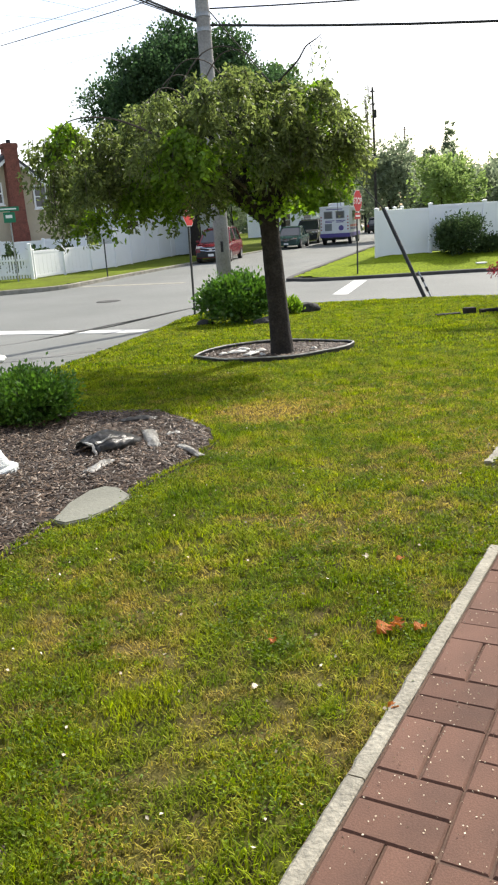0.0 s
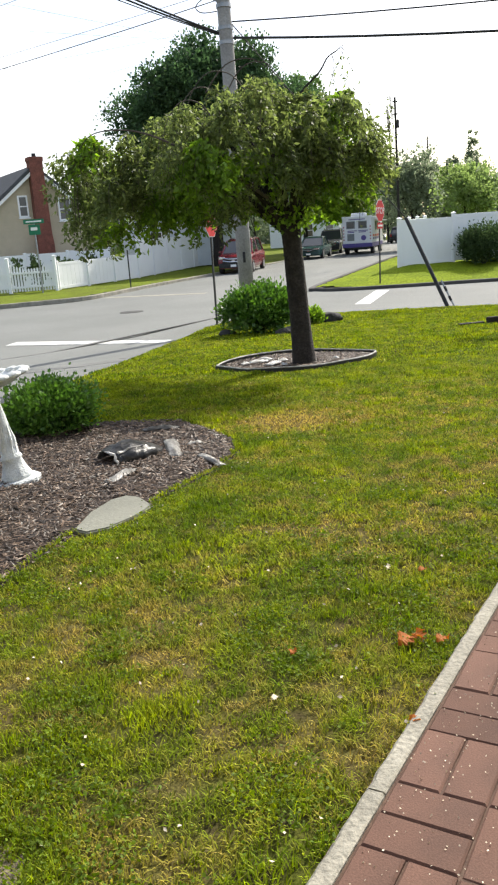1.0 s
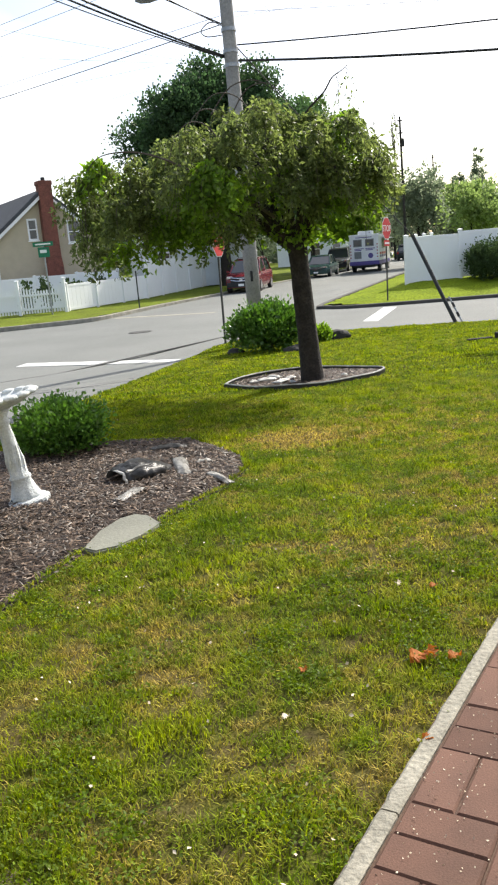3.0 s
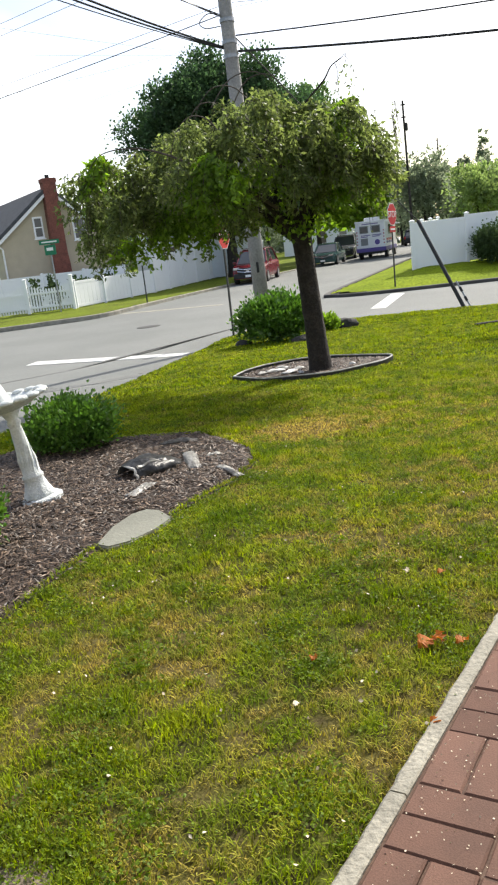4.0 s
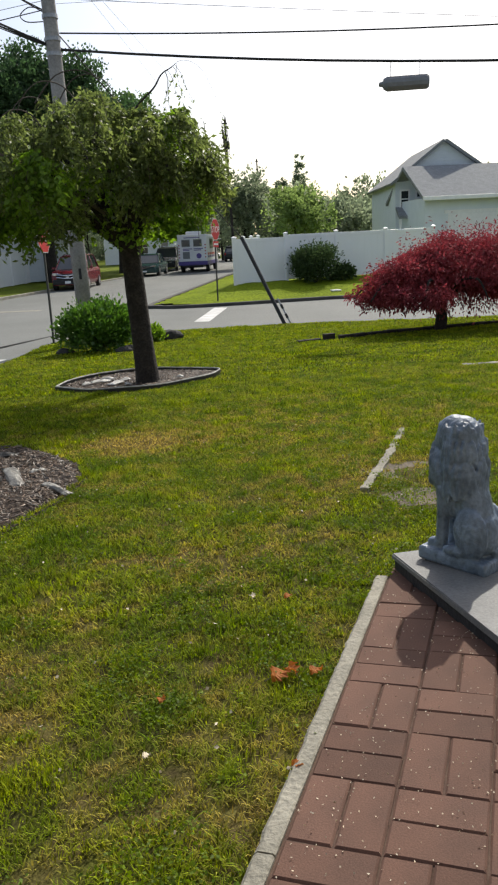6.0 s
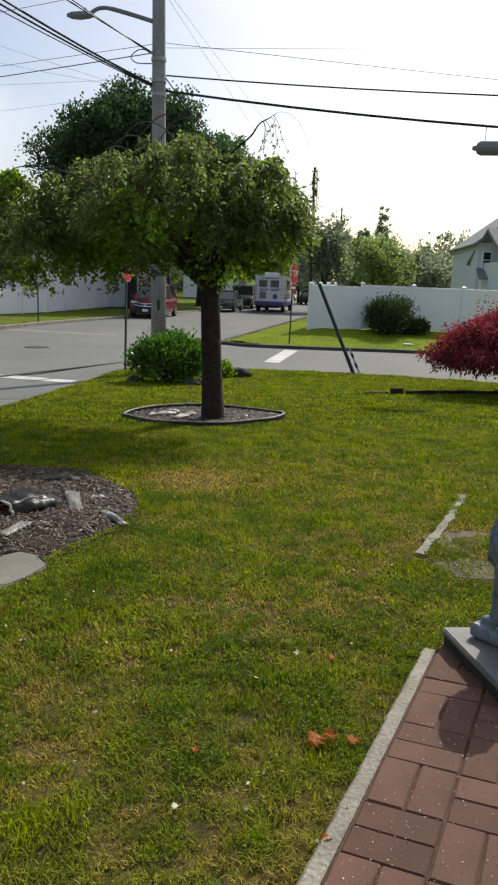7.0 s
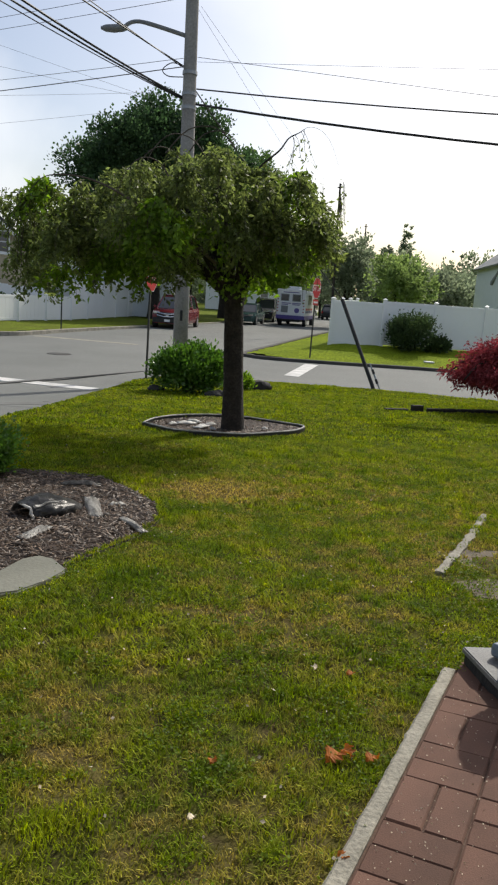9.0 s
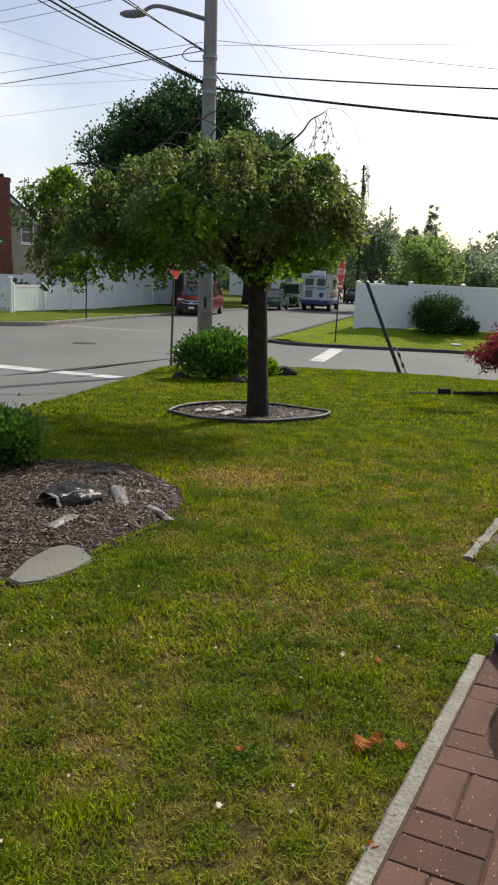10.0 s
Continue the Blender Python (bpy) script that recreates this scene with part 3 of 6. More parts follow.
grass("grass", -4.5, 7.0, 6.2, 10.5, 6800, 0.026, 0.0048, 3)
grass("grass", -3.0, 12.5, 10.5, 20.6, 1900, 0.025, 0.0080, 4)
grass("grass", -6.0, 8.0, -3.8, 11.0, 420, 0.038, 0.0060, 5, wide=True)


def weeds():
    r = np.random.RandomState(8)
    n = 56000
    x, y = r.uniform(-2.4, 4.0, n), 1.0 + 7.5 * r.rand(n) ** 1.3
    ok = inside(x, y, EDGE) & ~inside(x, y, WALK) & ~inside(x, y, BED) & ~inside(x, y, SLAB) & (value_noise(x, y, 4.5, 61) + 0.5 * value_noise(x, y, 11, 62) > 0.56 + 0.27 * r.rand(n) + 0.5 * dryness(x, y)) & (x > -0.42 * y - 0.8) & (x < 0.57 * y + 0.6)
    x, y = x[ok], y[ok]
    c = np.repeat(np.stack([x, y, gz(x, y) + 0.026], 1), 5, 0) + r.normal(size=(len(x) * 5, 3)) * [0.018, 0.018, 0.007]
    d = r.normal(size=c.shape) * [1, 1, 0.25]
    v, f = leaves(c, 0.0125, 0.0050, r, dirs=d)
    return tagged(arrays("clover", v, f, "clover"), "low broad-leaved clover patches in the lawn", "clover", kind="stuff")


weeds()


def specks():
    r = np.random.RandomState(18)
    n = 420
    y = 1.2 + 11 * r.rand(n)
    x = r.uniform(-1, 1, n) * (0.34 * y + 0.3) + 0.2
    ok = inside(x, y, EDGE) & ~inside(x, y, BED) & ~inside(x, y, WALK)
    c = np.stack([x, y, gz(x, y) + 0.032], 1)[ok]
    v, f = leaves(c, 0.015, 0.006, r, dirs=r.normal(size=c.shape) * [1, 1, 0.2])
    tagged(arrays("fallen_petals", v, f, "petal"), "small pale petals and clover heads scattered on the lawn", "petals", kind="stuff")
    n = 2600
    s, w = r.uniform(0.8, 3.3, n), r.uniform(-0.62, 0.7, n)
    xy = np.array([path_xy(a, b) for a, b in zip(s, w)])
    c = np.stack([xy[:, 0], xy[:, 1], gz(xy[:, 0], xy[:, 1]) + 0.034], 1)
    v, f = leaves(c, 0.006, 0.0022, r, dirs=r.normal(size=c.shape) * [1, 1, 0.05])
    tagged(arrays("path_petals", v, f, "petal"), "tiny pale petals scattered on the brick walkway", "petals", kind="stuff")


specks()


def dead_leaf(x, y, size, turn, material="dead", label="curled orange-brown dead leaf lying on the grass"):
    ob = thing("fallen_leaf", label, "leaf", P(x, y, 0.03), turn, group="leaves on the lawn")
    bm, n = bmesh.new(), 9
    mid = [bm.verts.new((size * (i / n - 0.5), 0, 0.25 * size * (2 * i / n - 1) ** 2 * 0.6)) for i in range(n + 1)]
    for sgn in (1, -1):
        rim = [bm.verts.new((size * (i / n - 0.45), sgn * size * 0.42 * math.sin(math.pi * i / n) * (1 + 0.3 * (-1) ** i), 0.25 * size * math.sin(3.0 * i / n + sgn))) for i in range(n + 1)]
        for i in range(n):
            q = (mid[i], mid[i + 1], rim[i + 1], rim[i])
            bm.faces.new(q if sgn > 0 else q[::-1])
    part("blade", bm, material, ob)
    part("stalk", tube(bmesh.new(), [(-size * 0.5, 0, 0.05 * size), (-size * 0.8, 0.05 * size, 0.0)], size * 0.02, 4), "twig", ob)


dead_leaf(0.47, 2.56, 0.085, 30)
dead_leaf(0.52, 2.58, 0.06, 100)
dead_leaf(0.60, 2.55, 0.055, 200)
dead_leaf(0.05, 2.52, 0.035, 60)
dead_leaf(0.66, 3.20, 0.04, 10)
dead_leaf(0.40, 2.05, 0.035, 150)
dead_leaf(-0.02, 2.22, 0.028, 20, "petal", "small pale dried leaf lying on the grass")
dead_leaf(0.51, 3.25, 0.036, 80, "petal", "small white scrap lying on the grass")

# ---- mulch bed ----


def rim_depth(x, y, outline):
    """How far points of the plan lie from an outline."""
    x, y = np.asarray(x, float), np.asarray(y, float)
    best = np.full(x.shape, 9.0)
    for (x0, y0), (x1, y1) in zip(outline, list(outline[1:]) + [outline[0]]):
        t = np.clip(((x - x0) * (x1 - x0) + (y - y0) * (y1 - y0)) / ((x1 - x0) ** 2 + (y1 - y0) ** 2), 0, 1)
        best = np.minimum(best, np.hypot(x - x0 - t * (x1 - x0), y - y0 - t * (y1 - y0)))
    return best


def bed_z(x, y):
    """The mulch, heaped in the middle and sinking under the turf at its rim."""
    return gz(x, y) - 0.014 + np.clip(rim_depth(x, y, BED) / 0.13, 0, 1) * (0.026 + 0.03 * value_noise(x, y, 3, 71))


sheet("mulch_bed", -3.4, 0, 2.3, 7.6, 0.04, bed_z, "mulch", keep=BED, label="planting bed of dark shredded bark mulch", category="mulch bed")


def chips(name, outline, n, length, seed, lift, label):
    r = np.random.RandomState(seed)
    lo, hi = np.min(outline, 0), np.max(outline, 0)
    x, y = r.uniform(lo[0], hi[0], n), r.uniform(lo[1], hi[1], n)
    rim = 0.1 * (value_noise(x, y, 6, 23) - 0.5)
    ok = inside(x + rim, y + rim, outline) & ~inside(x, y, SLAB)
    base = bed_z(x, y) if outline is BED else gz(x, y) + 0.004
    c = np.stack([x, y, base + lift + 0.016 * r.rand(n)], 1)[ok]
    k = len(c)
    a, e = r.uniform(0, np.pi, k), r.normal(0, 0.25, k)
    d = np.stack([np.cos(a) * np.cos(e), np.sin(a) * np.cos(e), np.sin(e)], 1) * (length * r.uniform(0.4, 1.4, k))[:, None]
    s = np.stack([-np.sin(a), np.cos(a), r.normal(0, 0.4, k)], 1) * (length * 0.22 * r.uniform(0.5, 1.3, k))[:, None]
    u = np.array([0, 0, 1.0]) * (length * 0.12)
    v = np.stack([c - d - s, c + d - s * 0.6, c + d + s, c - d + s * 0.7, c - d * 0.8 + u, c + d * 0.8 + u], 1).reshape(-1, 3)
    i = np.arange(k)[:, None] * 6
    f = np.concatenate([i + [0, 1, 5], i + [0, 5, 4], i + [2, 3, 4], i + [2, 4, 5], i + [1, 2, 5], i + [3, 0, 4]], 1).reshape(-1, 3)
    return tagged(arrays(name, v, f, "chip"), label, "mulch", kind="stuff")


chips("bark_chips", BED, 30000, 0.022, 5, 0.004, "shredded bark chips, brown with pale sunlit flakes")

bm = fan(bmesh.new(), SLAB, lambda x, y: float(gz(x, y)) - 0.03, lambda x, y: float(gz(x, y)) + 0.022)
bmesh.ops.bevel(bm, geom=[e for e in bm.edges if all(v.co.z > float(gz(v.co.x, v.co.y)) + 0.01 for v in e.verts)], offset=0.010, segments=3, affect="EDGES")
tagged(part("stepping_stone", bm, "slab"), "flat grey flagstone lying at the bed's edge", "stone")


def crumpled(name, x, y, lx, ly, h, turn, material, label, seed, n=14, category="plastic sheet"):
    """A sheet of stuff that lies in folds."""
    ob = thing(name, label, category, P(x, y, 0.045), turn)
    bm, grid = bmesh.new(), []
    for j in range(n + 1):
        row = []
        for i in range(n + 1):
            u, w = i / n - 0.5, j / n - 0.5
            q = Vector((u * 5 + seed, w * 5, seed * 0.7))
            z = h * (1 - (2 * u) ** 2) * (1 - (2 * w) ** 2) * (0.75 + 0.9 * noise.noise(q)) + 0.25 * h * abs(noise.noise(q * 2.3))
            row.append(bm.verts.new((lx * (u + 0.10 * noise.noise(q + Vector((9, 0, 0)))), ly * (w + 0.12 * noise.noise(q + Vector((0, 9, 0)))), max(z, -0.005))))
        grid.append(row)
    for j in range(n):
        for i in range(n):
            bm.faces.new((grid[j][i], grid[j][i + 1], grid[j + 1][i + 1], grid[j + 1][i]))
    bmesh.ops.solidify(bm, geom=bm.faces[:], thickness=0.004)
    part("sheet", bm, material, ob, smooth=True)
    return ob



def weed_barrier(x, y, turn, length):
    """A stiff sheet that has sprung up from the mulch like a low tent, open at one end."""
    ob = thing("plastic_sheet", "crumpled dark grey plastic weed barrier pushed up from the mulch", "plastic sheet", P(x, y, 0.03), turn)
    bm, rows, n, m = bmesh.new(), [], 20, 14
    for i in range(n + 1):
        t = i / n
        h = float(np.interp(t, [0, 0.25, 0.55, 0.8, 1], [0.085, 0.125, 0.115, 0.06, 0.012]))
        w = float(np.interp(t, [0, 0.3, 0.7, 1], [0.14, 0.19, 0.16, 0.05]))
        row = []
        for k in range(m + 1):
            a = math.pi * k / m
            q = Vector((t * 4.0, a * 1.6, 2.0))
            fold = 1 + 0.22 * noise.noise(q) + 0.12 * noise.noise(q * 2.7)
            row.append(bm.verts.new((length * (t - 0.5) + 0.02 * noise.noise(q * 1.9), -w * math.cos(a) * fold, max(h * math.sin(a) ** 0.7 * fold, -0.004))))
        rows.append(row)
    for a, b in zip(rows, rows[1:]):
        for k in range(m):
            bm.faces.new((a[k], b[k], b[k + 1], a[k + 1]))
    rim = [v.co.copy() for v in rows[0][:9]]
    crease = [rows[i][4].co + Vector((0, -0.004, 0.004)) for i in range(1, 11)]
    bmesh.ops.solidify(bm, geom=bm.faces[:], thickness=0.004)
    part("sheet", bm, "fabric", ob, smooth=True)
    # pale tubes stand in for the highlights along the torn rim and the crease
    part("torn_edge", tube(bmesh.new(), rim, [0.006, 0.012, 0.014, 0.012, 0.010, 0.012, 0.010, 0.007, 0.004], 6), "scrap", ob, "pale glint built onto the torn, creased plastic")
    part("torn_edge", tube(bmesh.new(), crease, list(np.linspace(0.013, 0.003, 10)), 5), "scrap", ob, "pale glint built onto the torn, creased plastic")


weed_barrier(-1.04, 5.85, 45, 0.51)
crumpled("plastic_scrap", -0.75, 5.94, 0.57, 0.11, 0.04, 102, "scrap", "torn pale grey plastic strip lying on the mulch", 4.1, 8)
crumpled("plastic_scrap", -0.42, 5.46, 0.40, 0.06, 0.025, -60, "scrap", "narrow pale plastic strip at the bed's edge", 6.2, 8)
crumpled("plastic_scrap", -0.58, 6.04, 0.13, 0.06, 0.03, 20, "scrap", "small pale scrap of plastic on the mulch", 2.2, 7)
crumpled("plastic_scrap", -1.04, 5.17, 0.34, 0.10, 0.03, 68, "scrap", "half-buried grey plastic scrap in the mulch", 8.8, 9)
crumpled("plastic_scrap", -0.95, 6.75, 0.34, 0.10, 0.04, 10, "fabric", "dark scrap of weed barrier in the mulch", 5.5, 8)


def shrub(name, x, y, z, rx, ry, h, n, leaf, width, material, label, seed, inner="dark_leaf", blobs=None, up=0.6):
    r = np.random.RandomState(seed)
    ob = thing(name, label, "shrub", (x, y, z))
    if blobs is None:
        blobs = [((0, 0, h * 0.5), (rx, ry, h * 0.5))]
        for _ in range(9):
            a, q = r.uniform(0, 6.28), r.uniform(0.35, 0.7)
            blobs.append(((math.cos(a) * rx * q, math.sin(a) * ry * q, h * r.uniform(0.35, 0.72)), (rx * 0.42, ry * 0.42, h * 0.33)))
    pts, out = clumps(blobs, n, r, 0.4, 0.07)
    ok = pts[:, 2] > 0.01
    pts, out = pts[ok], out[ok]
    v, f = leaves(pts, leaf, width, r, dirs=out + [0, 0, up])
    arrays("foliage", v, f, material, ob)
    pts, out = clumps([(c, tuple(q * 0.72 for q in rad)) for c, rad in blobs], n // 3, r, 0.9, 0.1)
    ok = pts[:, 2] > 0.01
    v, f = leaves(pts[ok], leaf * 1.3, width * 1.6, r)
    arrays("inner_foliage", v, f, material, ob)
    for k in range(7):
        a = k * 0.9 + r.uniform(0, 0.4)
        part("stem", tube(bmesh.new(), [(0.04 * math.cos(a), 0.04 * math.sin(a), -0.03), (0.3 * rx * math.cos(a), 0.3 * ry * math.sin(a), h * 0.4), (0.6 * rx * math.cos(a), 0.6 * ry * math.sin(a), h * 0.72)], [0.012, 0.009, 0.004], 5), "bark", ob)
    return ob


shrub("shrub", -2.02, 7.15, float(gz(-2, 7.1)) + 0.02, 0.46, 0.42, 0.46, 9500, 0.040, 0.0165, "shrub", "dense glossy green shrub growing in the mulch bed", 31)
shrub("shrub", -2.06, 4.35, float(gz(-2, 4.3)) + 0.02, 0.34, 0.34, 0.32, 4600, 0.038, 0.014, "shrub", "low bright green shrub in the mulch bed", 32)
shrub("shrub", -0.02, 16.8, float(gz(0, 16.8)), 0.74, 0.58, 0.98, 9000, 0.085, 0.028, "shrub", "bushy green shrub at the foot of the utility pole", 33)
shrub("shrub", 1.15, 18.3, float(gz(1.1, 18.3)), 0.34, 0.3, 0.34, 1200, 0.09, 0.026, "leaf_lit", "small green plant beside a dark rock", 34)

# ---- bird bath ----
bath = thing("bird_bath", "pale cast-stone bird bath with a scalloped bowl, slightly tilted", "bird bath", P(-1.80, 5.31, 0.025), 20, tilt=(-2.5, -8.5))
part("foot", lathe(bmesh.new(), [(0.155, -0.03), (0.16, 0.012), (0.15, 0.022), (0.11, 0.028)], 20, wave=0.03, lobes=8), "cast", bath)
part("pedestal", lathe(bmesh.new(), [(0.112, 0.02), (0.104, 0.05), (0.084, 0.10), (0.066, 0.165), (0.074, 0.175), (0.074, 0.19), (0.062, 0.205), (0.055, 0.33), (0.047, 0.47), (0.040, 0.57), (0.050, 0.585), (0.050, 0.60), (0.040, 0.615), (0.055, 0.655), (0.085, 0.685)], 24, wave=0.05, lobes=10), "cast", bath, smooth=True)
for k in range(10):
    a = 2 * math.pi * k / 10
    part("relief_leaf", tube(bmesh.new(), [(0.060 * math.cos(a), 0.060 * math.sin(a), 0.22), (0.060 * math.cos(a + 0.25), 0.060 * math.sin(a + 0.25), 0.31), (0.050 * math.cos(a + 0.5), 0.050 * math.sin(a + 0.5), 0.42)], [0.004, 0.011, 0.003], 5), "cast", bath)
part("bowl", lathe(bmesh.new(), [(0.06, 0.68), (0.16, 0.70), (0.24, 0.735), (0.275, 0.76), (0.26, 0.775), (0.20, 0.75), (0.10, 0.728), (0.01, 0.72)], 40), "cast", bath, smooth=True)
for k in range(16):
    a = 2 * math.pi * k / 16
    bm = bmesh.new()
    bmesh.ops.create_uvsphere(bm, u_segments=10, v_segments=6, radius=1.0)
    bmesh.ops.transform(bm, matrix=Matrix.Translation((0.262 * math.cos(a), 0.262 * math.sin(a), 0.765)) @ Matrix.Rotation(a, 4, "Z") @ Matrix.Diagonal((0.044, 0.054, 0.022, 1)), verts=bm.verts)
    part("scallop", bm, "cast", bath, smooth=True)
part("ornament", lathe(bmesh.new(), [(0.085, 0.715), (0.088, 0.75), (0.070, 0.83), (0.045, 0.92), (0.022, 1.0), (0.004, 1.03)], 14, at=(-0.06, 0.02, 0), wave=0.08, lobes=5), "cast", bath, "plain pale cast ornament standing in the bowl", True)

# ---- tree ring ----
sheet("tree_ring_bed", -0.75, 1.75, 10.2, 12.45, 0.05, lambda x, y: gz(x, y) + 0.02, "mulch", keep=RING, label="mulch round the foot of a tree", category="mulch bed")
chips("ring_chips", RING, 5000, 0.024, 6, 0.012, "greyish bark chips round the tree")
loop = smooth_line([P(x, y, 0.0) for x, y in RING + RING[:1]], 6)
edging = thing("tree_ring_edging", "black plastic lawn edging round the tree's mulch, pale where sunlit", "lawn edging")
bm, rows = bmesh.new(), []
mid = Vector((0.5, 11.3, 0))
for p in loop:
    n = (p - mid).normalized()
    wob = 0.012 * noise.noise(p * 2.0)
    rows.append([(p.x, p.y, p.z - 0.04), (p.x, p.y, p.z + 0.055 + wob), (p.x + n.x * 0.02, p.y + n.y * 0.02, p.z + 0.055 + wob), (p.x + n.x * 0.02, p.y + n.y * 0.02, p.z - 0.04)])
rings(bm, rows)
bmesh.ops.recalc_face_normals(bm, faces=bm.faces)
part("strip", bm, "black", edging)
# pale bead paints the sun's shine along the top of the black strip
part("bead", tube(bmesh.new(), [p + Vector((0, 0, 0.06 + 0.012 * noise.noise(p * 2.0))) for p in loop], 0.011, 6), "scrap", edging, "rounded top bead, its sunlit shine put in as pale grey")
for k, (x, y, s, t) in enumerate([(-0.05, 11.25, 0.30, 10), (0.15, 10.95, 0.32, 60), (0.30, 10.75, 0.16, 100), (0.05, 11.5, 0.22, -30), (-0.25, 11.1, 0.15, 40), (1.05, 11.0, 0.10, 0), (0.28, 11.2, 0.2, 20)]):
    crumpled("white_scrap", x, y, s, s * 0.45, 0.035, t, "white", "pale torn sheet lying on the mulch under the tree", 3.3 + k, 7)

# ---- weeping tree ----


def crown_top(x):
    return np.interp(x, [-3.15, -2.85, -2.4, -1.95, -1.3, -0.6, 0.0, 0.6, 0.9, 1.15], [2.65, 3.10, 3.30, 3.36, 3.68, 3.84, 3.80, 3.56, 3.12, 2.6])


def crown_low(x):
    return np.interp(x, [-3.15, -2.75, -2.3, -1.8, -1.2, -0.6, 0.2, 1.0, 1.15], [1.86, 1.74, 1.84, 1.98, 2.0, 2.08, 2.22, 2.32, 2.5])


def weeping_tree():
    """Limbs rise from the fork, arch over and break into drooping sprays of leaves."""
    r = np.random.RandomState(77)
    ob = thing("weeping_cherry_tree", "weeping tree with a dark leaning trunk and drooping green leaves", "tree", P(0.60, 11.0, -0.03))
    trunk = [(0.0, 0, 0.0), (-0.02, 0, 0.35), (-0.05, 0, 0.9), (-0.08, 0, 1.45), (-0.10, 0.0, 1.85), (-0.09, 0, 2.1)]
    bm = tube(bmesh.new(), smooth_line(trunk, 8), list(np.interp(np.linspace(0, 1, 41), [0, 0.05, 0.2, 0.7, 0.9, 1], [0.23, 0.17, 0.145, 0.13, 0.14, 0.10])), 20)
    for v in bm.verts:
        a = math.atan2(v.co.y, v.co.x + 0.05)
        v.co += Vector((math.cos(a), math.sin(a), 0)) * (0.012 * noise.noise(Vector((a * 2.2, v.co.z * 1.5, 3))) + 0.006 * noise.noise(v.co * 14))
    part("trunk", bm, "bark", ob, smooth=True)
    fork = Vector((-0.09, 0, 1.95))
    aims = [(-1.2, 0.2, 3.15), (-2.1, -0.3, 2.85), (-0.5, 1.0, 3.35), (0.35, 0.6, 3.2), (0.45, -0.1, 3.3), (0.75, -0.5, 2.8), (-0.4, -0.8, 3.2), (-1.4, -0.9, 2.85), (0.3, -1.0, 2.85), (-2.3, 0.6, 2.7), (-1.3, 1.1, 3.0), (0.8, 0.5, 2.8), (-0.7, 0.1, 3.5)]
    for a in aims:
        a = Vector(a)
        bend = fork.lerp(a, 0.5) + Vector((r.normal(0, 0.08), r.normal(0, 0.08), 0.28))
        line = smooth_line([fork - Vector((0, 0, 0.15)), bend, a, a + Vector((a.x * 0.22, a.y * 0.22, -0.12))], 5)
        part("limb", tube(bmesh.new(), line, list(np.linspace(0.055, 0.012, len(line))), 7), "bark", ob)
    # the bare hooked shoot at the top, with thin twigs falling from it
    sets_loose = []
    hook = smooth_line([(-0.05, 0, 3.35), (0.14, -0.05, 3.62), (0.36, -0.1, 3.82), (0.47, -0.1, 3.98), (0.60, -0.1, 4.06), (0.72, -0.1, 4.14), (0.88, -0.1, 4.12), (1.03, -0.1, 3.98), (1.16, -0.1, 3.7)], 5)
    part("limb", tube(bmesh.new(), hook, list(np.interp(np.linspace(0, 1, len(hook)), [0, 0.3, 0.5, 0.58, 1], [0.018, 0.011, 0.007, 0.0025, 0.0015])), 6), "bark", ob, "bare hooked shoot")
    for k in range(6):
        t = r.uniform(0.42, 0.72)
        p = hook[int(t * (len(hook) - 1))]
        q, d = r.uniform(0.3, 0.65), r.normal(0, 0.05)
        line = smooth_line([p, p + Vector((0.04 + d * 0.3, 0.03, -0.2 * q)), p + Vector((0.03 + d, 0.05, -0.6 * q)), p + Vector((0.05 + 1.6 * d, 0.04, -q))], 4)
        part("arching_twig", tube(bmesh.new(), line, list(np.linspace(0.0035, 0.0015, len(line))), 5), "bark", ob)
        tips = np.array([list(line[i]) for i in r.randint(4, len(line), 9)]) + r.normal(0, 0.015, (9, 3))
        sets_loose.append(tips)
    # pale bare branch that arches over the front of the long side
    arch = smooth_line([(-2.66, -1.1, 2.95), (-2.46, -1.2, 3.12), (-2.12, -1.25, 3.15), (-1.76, -1.25, 3.07), (-1.28, -1.2, 2.84), (-0.96, -1.1, 2.68), (-0.4, -0.5, 2.3)], 5)
    part("limb", tube(bmesh.new(), arch, list(np.linspace(0.003, 0.022, len(arch))), 6), "twig", ob, "pale bare arching branch")
    for x, y, z, q in ((-0.95, -0.4, 3.74, 0.42), (-0.62, -0.2, 3.90, 0.50), (-0.45, 0.3, 3.95, 0.42), (-1.15, -0.5, 3.55, 0.35), (-1.3, -0.9, 3.35, 0.35)):
        s = -1 if x < -0.9 else 1
        arc = smooth_line([(x - s * q, y, z - 0.25), (x - s * q * 0.45, y, z + 0.06), (x + s * q * 0.25, y - 0.05, z + 0.10), (x + s * q * 0.8, y - 0.1, z - 0.14), (x + s * q * 1.05, y - 0.12, z - 0.5)], 4)
        part("arching_twig", tube(bmesh.new(), arc, list(np.linspace(0.010, 0.003, len(arc))), 5), "twig", ob)
    # clumps of short arching shoots, each falling outwards like an umbrella, with leaves along them
    strands, sets = [], dict(leaf=[], leaf_lit=[])
    cx, rx, ry = -0.98, 2.10, 1.7
    count = 0
    forced = [(-2.78, -0.5, 2.82), (-2.5, -0.8, 2.98), (-2.15, -0.85, 3.02), (-2.9, 0.1, 2.55), (-0.9, -0.6, 3.55), (-0.35, -0.5, 3.66), (0.3, -0.5, 3.42), (-1.5, -0.7, 3.3), (-1.2, -0.3, 2.14), (-0.85, -0.4, 2.26), (-1.6, -0.5, 2.2), (-2.0, -0.4, 2.12), (-2.7, -0.3, 2.0), (-2.4, -0.5, 2.05), (-1.4, -0.8, 2.5)]
